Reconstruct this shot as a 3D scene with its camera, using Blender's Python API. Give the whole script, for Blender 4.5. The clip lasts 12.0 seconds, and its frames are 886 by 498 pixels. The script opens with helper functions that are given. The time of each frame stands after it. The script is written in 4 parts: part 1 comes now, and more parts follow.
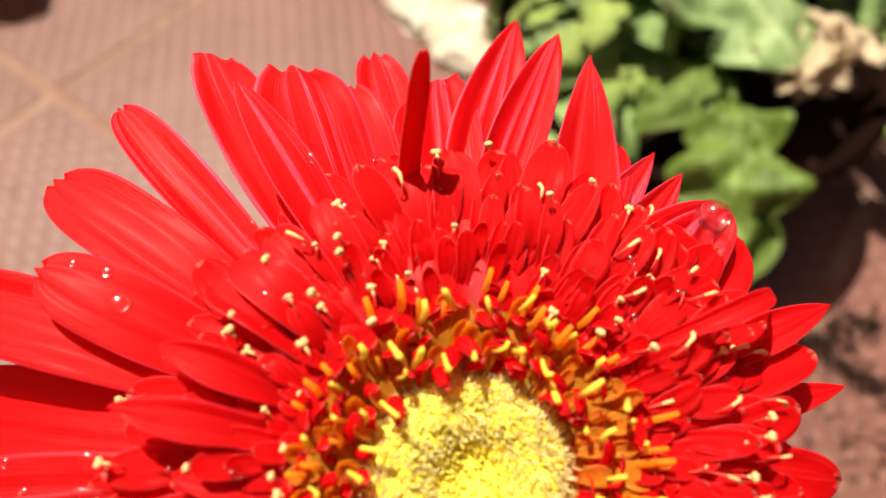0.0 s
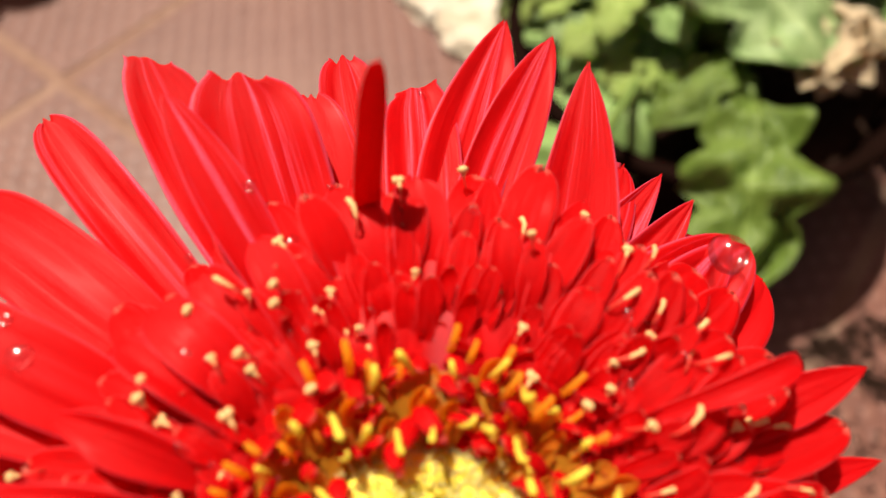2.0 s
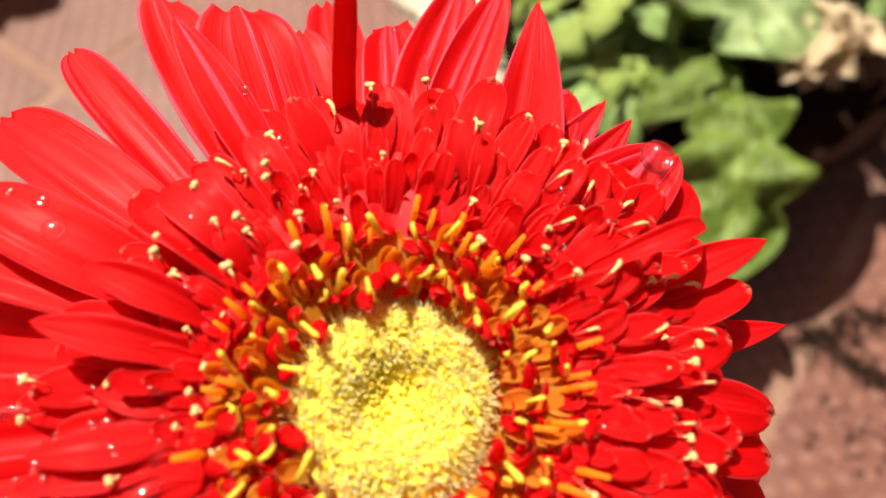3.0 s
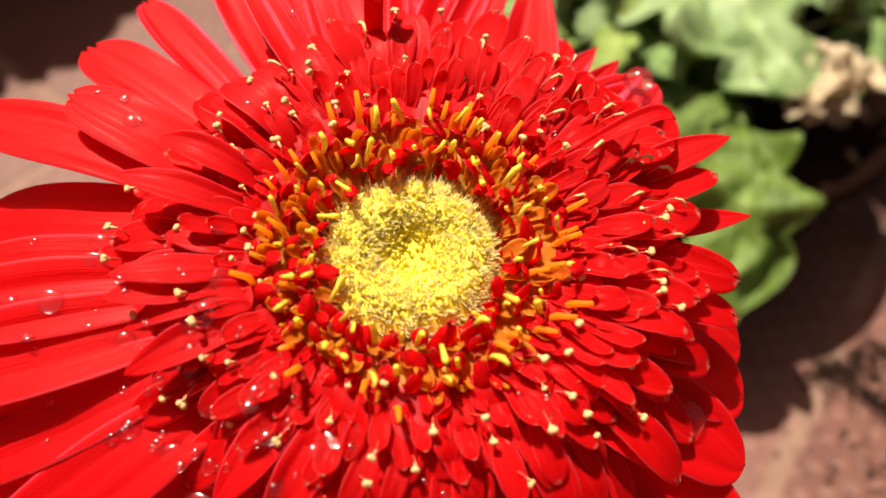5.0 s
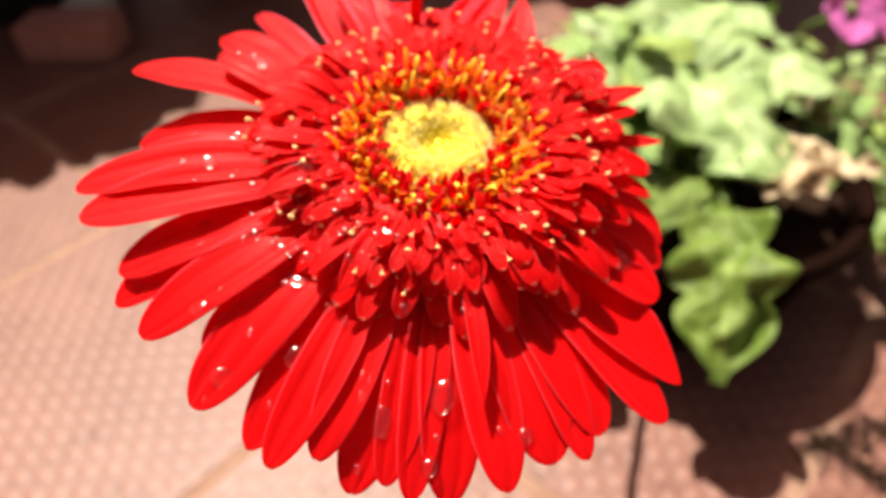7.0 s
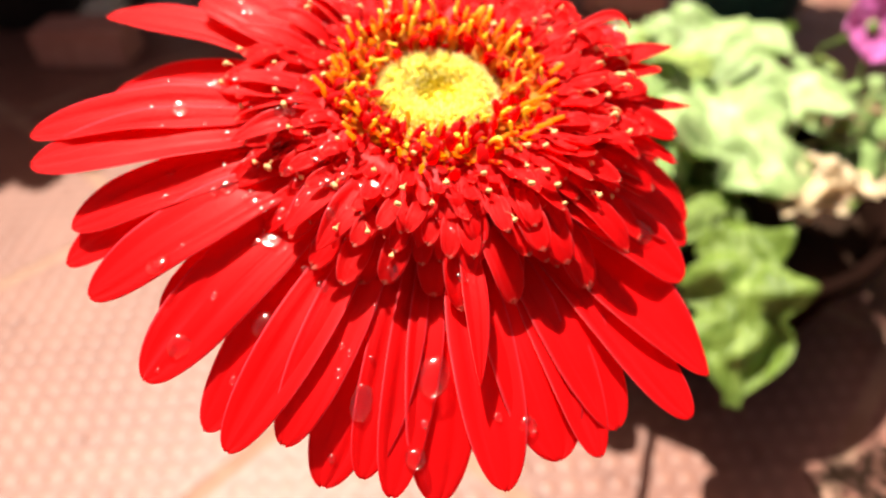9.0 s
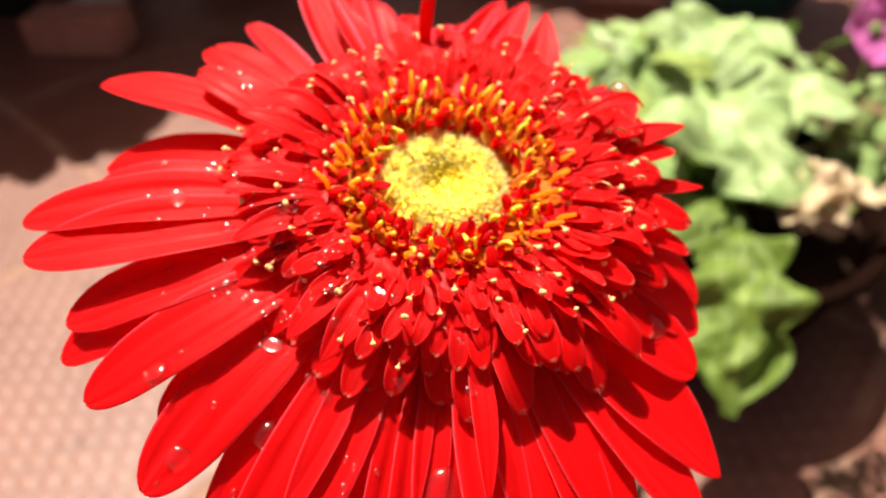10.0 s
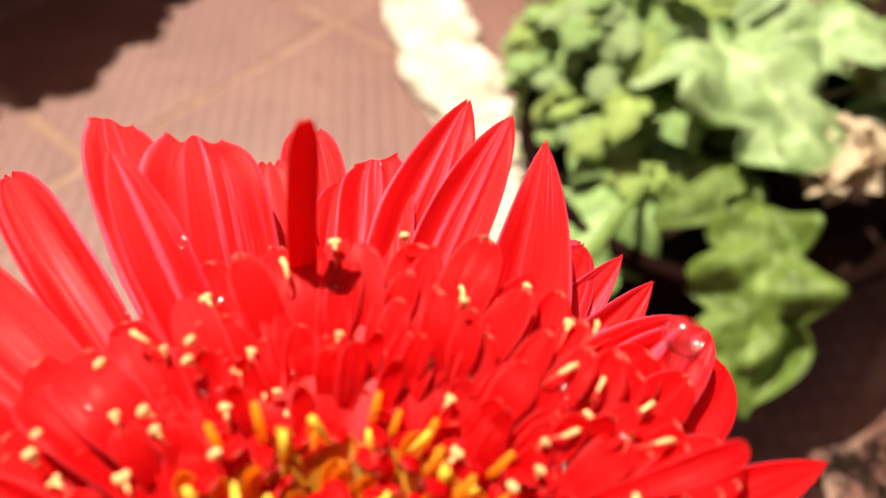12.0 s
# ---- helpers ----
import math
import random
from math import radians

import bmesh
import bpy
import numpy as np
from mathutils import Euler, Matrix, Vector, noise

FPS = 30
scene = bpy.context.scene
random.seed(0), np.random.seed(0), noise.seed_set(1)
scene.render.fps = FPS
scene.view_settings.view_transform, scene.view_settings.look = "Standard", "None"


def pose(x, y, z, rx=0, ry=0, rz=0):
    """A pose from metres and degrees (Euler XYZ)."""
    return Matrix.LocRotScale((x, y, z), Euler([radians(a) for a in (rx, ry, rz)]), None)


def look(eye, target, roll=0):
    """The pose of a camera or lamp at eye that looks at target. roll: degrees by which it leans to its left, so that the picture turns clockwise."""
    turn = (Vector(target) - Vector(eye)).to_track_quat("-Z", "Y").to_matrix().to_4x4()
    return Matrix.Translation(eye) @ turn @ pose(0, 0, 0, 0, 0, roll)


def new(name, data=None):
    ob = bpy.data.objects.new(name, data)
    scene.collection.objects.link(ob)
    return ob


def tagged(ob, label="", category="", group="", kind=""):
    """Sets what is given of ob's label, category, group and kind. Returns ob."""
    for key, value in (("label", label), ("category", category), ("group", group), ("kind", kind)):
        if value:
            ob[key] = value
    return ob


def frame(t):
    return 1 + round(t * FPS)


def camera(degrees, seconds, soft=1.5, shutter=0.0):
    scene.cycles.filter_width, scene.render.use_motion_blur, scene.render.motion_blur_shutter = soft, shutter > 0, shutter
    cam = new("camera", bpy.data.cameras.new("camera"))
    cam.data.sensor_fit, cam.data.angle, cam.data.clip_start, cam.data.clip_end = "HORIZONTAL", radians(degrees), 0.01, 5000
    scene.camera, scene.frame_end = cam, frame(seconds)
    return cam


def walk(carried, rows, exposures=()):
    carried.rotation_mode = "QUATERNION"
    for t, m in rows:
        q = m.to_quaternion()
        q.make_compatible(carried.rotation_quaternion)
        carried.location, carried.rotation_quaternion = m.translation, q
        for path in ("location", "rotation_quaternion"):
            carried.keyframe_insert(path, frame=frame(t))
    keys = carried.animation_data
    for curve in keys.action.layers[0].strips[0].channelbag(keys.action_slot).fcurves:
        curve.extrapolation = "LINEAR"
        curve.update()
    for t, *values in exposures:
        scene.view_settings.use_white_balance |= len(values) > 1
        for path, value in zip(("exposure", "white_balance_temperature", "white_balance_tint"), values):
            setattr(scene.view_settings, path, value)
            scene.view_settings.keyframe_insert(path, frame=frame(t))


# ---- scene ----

# ---------------------------------------------------------------- camera
cam = camera(68.0, 12.0, soft=1.5)
cam.data.dof.use_dof = True
cam.data.dof.focus_distance = 0.067
cam.data.dof.aperture_fstop = 18.0
PATH = [
    (0.0, 0.00000, 0.00000, 0.40250, 33.000, -0.000, 0.000),
    (0.5, -0.00023, 0.00098, 0.40058, 32.459, -0.294, 0.223),
    (1.0, 0.00294, -0.00078, 0.40035, 33.414, -0.379, 0.284),
    (1.5, 0.00309, 0.01335, 0.39853, 32.906, -0.171, 0.697),
    (2.0, 0.00385, 0.00889, 0.39696, 32.077, 0.486, 1.260),
    (2.5, 0.00560, 0.00034, 0.39881, 32.957, 0.898, 0.986),
    (3.0, 0.00736, -0.00527, 0.39924, 33.022, 0.829, 0.843),
    (3.2, 0.00772, -0.00701, 0.39953, 33.182, 0.963, 0.859),
    (4.8, 0.00815, -0.02041, 0.40030, 36.501, 2.433, 1.703),
    (5.0, 0.00827, -0.02561, 0.39781, 38.122, 1.777, 1.978),
    (5.5, 0.00516, -0.03391, 0.39710, 39.586, 0.660, 1.991),
    (6.0, 0.00521, -0.04089, 0.39894, 41.947, 0.578, 2.898),
    (6.5, 0.00335, -0.05650, 0.40403, 44.047, 0.750, 3.426),
    (7.0, 0.00975, -0.07223, 0.40248, 47.998, 1.283, 3.556),
    (7.2, 0.01146, -0.07560, 0.40147, 47.833, 1.879, 3.739),
    (8.8, 0.01033, -0.07452, 0.38241, 50.351, 0.409, 4.888),
    (9.0, 0.01092, -0.06838, 0.38877, 49.901, 0.509, 5.201),
    (9.5, 0.00909, -0.06140, 0.39361, 49.084, 0.365, 5.366),
    (10.0, 0.00851, -0.05696, 0.39821, 48.392, 0.035, 5.146),
    (10.5, 0.00646, -0.04522, 0.39863, 46.428, 0.192, 4.902),
    (11.0, 0.00788, -0.02912, 0.39872, 43.283, 0.879, 4.233),
    (11.5, 0.00986, -0.01020, 0.39918, 41.095, 0.242, 3.680),
    (12.0, 0.00999, 0.00821, 0.39448, 40.373, 0.239, 3.961),
]
EXPOSURES = [(0.0, 0.82), (0.5, 0.86), (1.5, 0.66), (2.0, 0.58), (2.5, 0.76), (3.0, 0.86), (5.0, 0.75), (6.0, 0.76), (6.5, 0.82), (7.0, 1.22), (9.0, 1.5), (9.5, 1.5), (10.0, 1.2),
             (10.5, 0.95), (11.0, 0.86), (12.0, 1.0)]
walk(cam, [(t, pose(x, y, z, rx, ry, rz)) for t, x, y, z, rx, ry, rz in PATH], EXPOSURES)

# ---------------------------------------------------------------- light
SUN_UP, SUN_AWAY = 66.0, Vector((0.56, -0.83))       # elevation; the way the shadows fall
world = bpy.data.worlds.new("daylight")
scene.world = world
world.use_nodes = True
wn = world.node_tree.nodes
sky = wn.new("ShaderNodeTexSky")
sky.sky_type, sky.sun_disc = "NISHITA", False
sky.sun_elevation = radians(SUN_UP)
sky.sun_rotation = math.atan2(-SUN_AWAY.x, -SUN_AWAY.y)
sky.dust_density, sky.ozone_density, sky.air_density = 4.0, 0.3, 0.8
wn["Background"].inputs["Strength"].default_value = 0.048
warm = wn.new("ShaderNodeMix")
warm.data_type, warm.blend_type = "RGBA", "MULTIPLY"
warm.inputs["Factor"].default_value = 1.0
warm.inputs["B"].default_value = (1.0, 0.64, 0.49, 1)   # hazy warm sky
world.node_tree.links.new(sky.outputs[0], warm.inputs["A"])
world.node_tree.links.new(warm.outputs["Result"], wn["Background"].inputs["Color"])
sun_data = bpy.data.lights.new("sun", "SUN")
sun_data.energy, sun_data.angle, sun_data.color = 5.0, radians(0.6), (1.0, 0.93, 0.80)
sun = new("sun", sun_data)
h = math.tan(radians(SUN_UP))
sun.matrix_world = look((0, 0, 2), (SUN_AWAY.x, SUN_AWAY.y, 2 - h * SUN_AWAY.length))


# ---------------------------------------------------------------- materials
def material(name, rough=0.6, spec=0.3):
    m = bpy.data.materials.new(name)
    m.use_nodes = True
    b = m.node_tree.nodes["Principled BSDF"]
    b.inputs["Roughness"].default_value = rough
    b.inputs["Specular IOR Level"].default_value = spec
    return m, m.node_tree.nodes, m.node_tree.links, b


def coords(nodes, links, scale=(1, 1, 1), kind="Object"):
    tc, mp = nodes.new("ShaderNodeTexCoord"), nodes.new("ShaderNodeMapping")
    mp.inputs["Scale"].default_value = scale
    links.new(tc.outputs[kind], mp.inputs["Vector"])
    return mp.outputs["Vector"]


def noise_tex(nodes, links, vec, scale, detail=4.0, rough=0.55):
    n = nodes.new("ShaderNodeTexNoise")
    n.inputs["Scale"].default_value, n.inputs["Detail"].default_value = scale, detail
    n.inputs["Roughness"].default_value = rough
    links.new(vec, n.inputs["Vector"])
    return n.outputs["Fac"]


def ramp(nodes, links, fac, stops):
    r = nodes.new("ShaderNodeValToRGB")
    while len(r.color_ramp.elements) < len(stops):
        r.color_ramp.elements.new(0.5)
    for e, (p, c) in zip(r.color_ramp.elements, stops):
        e.position, e.color = p, (*c, 1)
    links.new(fac, r.inputs["Fac"])
    return r.outputs["Color"]


def mixed(nodes, links, fac, a, b, kind="MIX"):
    m = nodes.new("ShaderNodeMix")
    m.data_type, m.blend_type = "RGBA", kind
    for socket, value in ((m.inputs["Factor"], fac), (m.inputs["A"], a), (m.inputs["B"], b)):
        if isinstance(value, bpy.types.NodeSocket):
            links.new(value, socket)
        else:
            socket.default_value = value if isinstance(value, float) else (*value, 1)
    return m.outputs["Result"]


def bumped(nodes, links, bsdf, height, strength, distance):
    b = nodes.new("ShaderNodeBump")
    b.inputs["Strength"].default_value, b.inputs["Distance"].default_value = strength, distance
    links.new(height, b.inputs["Height"])
    links.new(b.outputs["Normal"], bsdf.inputs["Normal"])


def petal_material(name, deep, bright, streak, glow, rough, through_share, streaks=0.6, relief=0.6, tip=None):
    """Fine lengthwise veins, broad blotches, sheen painted as pale streaks along the ridges and a thin pale edge; light
    shines through.
    """
    m, n, l, b = material(name, rough, 0.18)
    info = n.new("ShaderNodeObjectInfo")
    shift = n.new("ShaderNodeVectorMath")
    shift.operation = "SCALE"
    shift.inputs[0].default_value = (17.0, 9.0, 0.0)
    l.new(info.outputs["Random"], shift.inputs["Scale"])

    def uv(scale):
        vec = coords(n, l, scale, "UV")
        l.new(shift.outputs[0], vec.node.inputs["Location"])
        return vec

    veins = noise_tex(n, l, uv((26, 1.4, 1)), 2.0, 5)
    sheen_lines = noise_tex(n, l, uv((75, 3.0, 1)), 1.0, 3)
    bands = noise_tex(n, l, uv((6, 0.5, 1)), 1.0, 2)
    blotch = noise_tex(n, l, uv((3, 3, 1)), 1.6, 3)
    tone = ramp(n, l, veins, [(0.28, deep), (0.66, bright)])
    tone = mixed(n, l, 0.5, tone, ramp(n, l, blotch, [(0.3, deep), (0.7, bright)]))
    tone = mixed(n, l, info.outputs["Random"], tone, mixed(n, l, 0.35, tone, deep))
    # streak colour stands in for light glinting along the petal ridges
    mask = mixed(n, l, 1.0, ramp(n, l, bands, [(0.55, (0, 0, 0)), (0.66, (1, 1, 1))]), ramp(n, l, sheen_lines, [(0.42, (0, 0, 0)), (0.56, (streaks,) * 3)]), "MULTIPLY")
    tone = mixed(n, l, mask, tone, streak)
    sep, mid = n.new("ShaderNodeSeparateXYZ"), n.new("ShaderNodeMath")
    l.new(coords(n, l, (1, 1, 1), "UV"), sep.inputs[0])
    mid.operation = "PINGPONG"
    mid.inputs[1].default_value = 0.5
    l.new(sep.outputs["X"], mid.inputs[0])
    tone = mixed(n, l, ramp(n, l, mid.outputs[0], [(0.012, (0.7, 0.7, 0.7)), (0.035, (0, 0, 0))]), tone, streak)
    if tip:
        tone = mixed(n, l, ramp(n, l, sep.outputs["Y"], [(0.965, (0, 0, 0)), (0.995, (0.55, 0.55, 0.55))]), tone, tip)
    l.new(tone, b.inputs["Base Color"])
    b.inputs["Sheen Weight"].default_value = 0.03
    b.inputs["Coat Weight"].default_value, b.inputs["Coat Roughness"].default_value = 0.05, 0.30
    b.inputs["Sheen Roughness"].default_value = 0.35
    b.inputs["Sheen Tint"].default_value = (1.0, 0.25, 0.5, 1)
    bumped(n, l, b, veins, relief, 0.0006)
    t, mix = n.new("ShaderNodeBsdfTranslucent"), n.new("ShaderNodeMixShader")
    l.new(mixed(n, l, 0.55, glow, tone), t.inputs["Color"])
    l.new(mixed(n, l, mask, (through_share,) * 3, (through_share * 0.2,) * 3), mix.inputs["Fac"])
    l.new(b.outputs[0], mix.inputs[1])
    l.new(t.outputs[0], mix.inputs[2])
    l.new(mix.outputs[0], n["Material Output"].inputs["Surface"])
    return m


def plain_material(name, low, high, rough, spec, scale, bump=0.3, depth=0.001, detail=5.0):
    """Two tones broken up at two scales, with fine relief."""
    m, n, l, b = material(name, rough, spec)
    vec = coords(n, l)
    fine, broad = noise_tex(n, l, vec, scale, detail), noise_tex(n, l, vec, scale * 0.17, 3)
    tone = mixed(n, l, 0.5, ramp(n, l, fine, [(0.3, low), (0.7, high)]), ramp(n, l, broad, [(0.35, low), (0.65, high)]))
    l.new(tone, b.inputs["Base Color"])
    bumped(n, l, b, fine, bump, depth)
    return m


def tuft_material(name, low, high, glow, rough, through_share):
    """Tiny hairs or buds in one mesh, each with a tone of its own; some light shines through."""
    m, n, l, b = material(name, rough, 0.25)
    geo = n.new("ShaderNodeNewGeometry")
    tone = ramp(n, l, geo.outputs["Random Per Island"], [(0.0, low), (0.45, high), (1.0, tuple(min(1.0, c * 1.05 + 0.02) for c in high))])
    l.new(tone, b.inputs["Base Color"])
    t, mix = n.new("ShaderNodeBsdfTranslucent"), n.new("ShaderNodeMixShader")
    l.new(mixed(n, l, 0.5, glow, tone), t.inputs["Color"])
    mix.inputs["Fac"].default_value = through_share
    l.new(b.outputs[0], mix.inputs[1])
    l.new(t.outputs[0], mix.inputs[2])
    l.new(mix.outputs[0], n["Material Output"].inputs["Surface"])
    return m


def leaf_material(name, low, high, glow):
    m, n, l, b = material(name, 0.42, 0.4)
    vec = coords(n, l, (5, 3, 1), "UV")
    fine, broad = noise_tex(n, l, vec, 5.0, 6, 0.65), noise_tex(n, l, vec, 0.9, 2)
    tone = mixed(n, l, 0.5, ramp(n, l, fine, [(0.36, low), (0.62, high)]), ramp(n, l, broad, [(0.3, low), (0.7, high)]))
    net = n.new("ShaderNodeTexVoronoi")
    net.feature = "DISTANCE_TO_EDGE"
    net.inputs["Scale"].default_value = 4.0
    l.new(vec, net.inputs["Vector"])
    vein = ramp(n, l, net.outputs["Distance"], [(0.0, (0.5, 0.5, 0.5)), (0.06, (0, 0, 0))])
    pale = tuple(min(1.0, c * 1.25 + 0.03) for c in high)
    tone = mixed(n, l, vein, tone, pale)
    sep = n.new("ShaderNodeSeparateXYZ")
    l.new(coords(n, l, (1, 1, 1), "UV"), sep.inputs[0])

    def maths(kind, a, c):
        node = n.new("ShaderNodeMath")
        node.operation = kind
        for socket, value in ((node.inputs[0], a), (node.inputs[1], c)):
            if isinstance(value, float):
                socket.default_value = value
            else:
                l.new(value, socket)
        return node.outputs[0]

    off = maths("ABSOLUTE", maths("SUBTRACT", sep.outputs["X"], 0.5), 0.0)
    ribs = maths("SINE", maths("MULTIPLY", maths("SUBTRACT", maths("MULTIPLY", sep.outputs["Y"], 5.0), maths("MULTIPLY", off, 3.2)), 6.283), 0.0)
    tone = mixed(n, l, ramp(n, l, ribs, [(0.94, (0, 0, 0)), (0.995, (0.55, 0.55, 0.55))]), tone, pale)
    tone = mixed(n, l, ramp(n, l, off, [(0.010, (0.8, 0.8, 0.8)), (0.028, (0, 0, 0))]), tone, pale)
    l.new(tone, b.inputs["Base Color"])
    bumped(n, l, b, mixed(n, l, 0.4, fine, net.outputs["Distance"]), 0.7, 0.003)
    t, mix = n.new("ShaderNodeBsdfTranslucent"), n.new("ShaderNodeMixShader")
    t.inputs["Color"].default_value = (*glow, 1)
    mix.inputs["Fac"].default_value = 0.28
    l.new(b.outputs[0], mix.inputs[1])
    l.new(t.outputs[0], mix.inputs[2])
    l.new(mix.outputs[0], n["Material Output"].inputs["Surface"])
    return m


RED = petal_material("red_petal", (0.80, 0.004, 0.006), (0.90, 0.006, 0.010), (0.90, 0.08, 0.12), (0.95, 0.006, 0.007), 0.50, 0.60, 0.12, 0.3)
# far petals: strong streaks, their sheen put into the colour
RED_SHEEN = petal_material("red_petal_painted_sheen", (0.70, 0.003, 0.005), (0.88, 0.006, 0.010), (0.84, 0.13, 0.24), (0.95, 0.006, 0.007), 0.50, 0.55, 0.75, 0.3)
RED_BACK = petal_material("petal_underside", (0.74, 0.05, 0.06), (0.84, 0.14, 0.12), (0.88, 0.30, 0.25), (0.90, 0.02, 0.02), 0.5, 0.45)
RED_SMALL = petal_material("red_floret", (0.82, 0.003, 0.005), (0.92, 0.007, 0.010), (0.92, 0.14, 0.16), (0.98, 0.008, 0.008), 0.46, 0.70, 0.15, 0.4, (0.93, 0.50, 0.36))
ORANGE = petal_material("orange_tube", (0.95, 0.36, 0.02), (0.97, 0.54, 0.05), (0.96, 0.66, 0.18), (0.98, 0.58, 0.06), 0.5, 0.75)
YELLOW = petal_material("yellow_anther", (0.93, 0.62, 0.012), (0.96, 0.76, 0.03), (0.96, 0.82, 0.12), (0.97, 0.72, 0.02), 0.5, 0.40, 0.2)
CREAM = plain_material("cream_stigma", (0.78, 0.40, 0.14), (0.86, 0.56, 0.26), 0.55, 0.3, 700.0, 0.3, 0.0003)
STYLE = plain_material("pink_style", (0.74, 0.03, 0.02), (0.82, 0.10, 0.06), 0.5, 0.3, 700.0, 0.2, 0.0002)
DISC = plain_material("disc_bed", (0.88, 0.70, 0.03), (0.94, 0.82, 0.10), 0.7, 0.2, 900.0, 0.4, 0.0004)
BUD = tuft_material("disc_bud", (0.80, 0.66, 0.07), (0.95, 0.85, 0.16), (0.97, 0.87, 0.10), 0.5, 0.55)
FUZZ = tuft_material("disc_fuzz", (0.84, 0.72, 0.32), (0.96, 0.91, 0.60), (0.96, 0.90, 0.45), 0.6, 0.65)
STEM = plain_material("hairy_stem", (0.10, 0.16, 0.03), (0.17, 0.24, 0.06), 0.6, 0.3, 400.0, 0.5, 0.0006)
LEAF = leaf_material("pale_leaf", (0.13, 0.24, 0.065), (0.43, 0.55, 0.24), (0.37, 0.54, 0.09))
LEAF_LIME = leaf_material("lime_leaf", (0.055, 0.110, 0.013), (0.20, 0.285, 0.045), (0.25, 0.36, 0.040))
LEAF_DARK = leaf_material("green_leaf", (0.13, 0.25, 0.05), (0.36, 0.51, 0.17), (0.38, 0.56, 0.08))
LEAF_BRIGHT = leaf_material("bright_leaf", (0.17, 0.28, 0.035), (0.44, 0.55, 0.15), (0.46, 0.60, 0.07))
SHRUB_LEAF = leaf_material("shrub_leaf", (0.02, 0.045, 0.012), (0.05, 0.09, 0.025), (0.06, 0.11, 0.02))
DRY = leaf_material("dry_leaf", (0.60, 0.43, 0.25), (0.86, 0.71, 0.48), (0.7, 0.55, 0.32))
PINK = petal_material("pink_petal", (0.62, 0.12, 0.45), (0.80, 0.25, 0.62), (0.85, 0.4, 0.7), (0.8, 0.3, 0.65), 0.5, 0.25)
STONE = plain_material("pale_stone", (0.40, 0.31, 0.205), (0.76, 0.69, 0.56), 0.85, 0.2, 75.0, 1.0, 0.006)
BRICK = plain_material("brick", (0.34, 0.14, 0.10), (0.52, 0.26, 0.20), 0.85, 0.2, 90.0, 0.6, 0.003)
# near-black so that wall and rim melt into the shade: shade in the colour
SHADED_CLAY = plain_material("shade_toned_pot", (0.006, 0.003, 0.002), (0.012, 0.005, 0.004), 0.9, 0.0, 80.0, 0.3, 0.001)
TERRACOTTA = plain_material("terracotta_pot", (0.22, 0.08, 0.05), (0.33, 0.13, 0.085), 0.7, 0.3, 80.0, 0.3, 0.001)
TEAL = plain_material("green_plastic", (0.012, 0.05, 0.04), (0.02, 0.075, 0.06), 0.4, 0.5, 60.0, 0.15, 0.0006)
BLACK = plain_material("black_plastic", (0.012, 0.011, 0.010), (0.03, 0.026, 0.022), 0.5, 0.4, 60.0, 0.15, 0.0006)
# soil darkened too, so the inside of the flower pot looks shaded
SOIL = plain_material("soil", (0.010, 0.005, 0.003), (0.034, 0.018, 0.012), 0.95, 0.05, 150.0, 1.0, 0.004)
BARK = plain_material("bark", (0.07, 0.05, 0.03), (0.15, 0.11, 0.07), 0.9, 0.1, 120.0, 0.8, 0.002)
GROUT = plain_material("grout", (0.16, 0.080, 0.054), (0.31, 0.195, 0.142), 0.9, 0.15, 40.0, 0.5, 0.0008)
GROUND = plain_material("far_paving", (0.16, 0.06, 0.04), (0.25, 0.10, 0.07), 0.85, 0.2, 14.0, 0.4, 0.002)


STUD = 0.0213                                         # pitch of the studs on the tiles


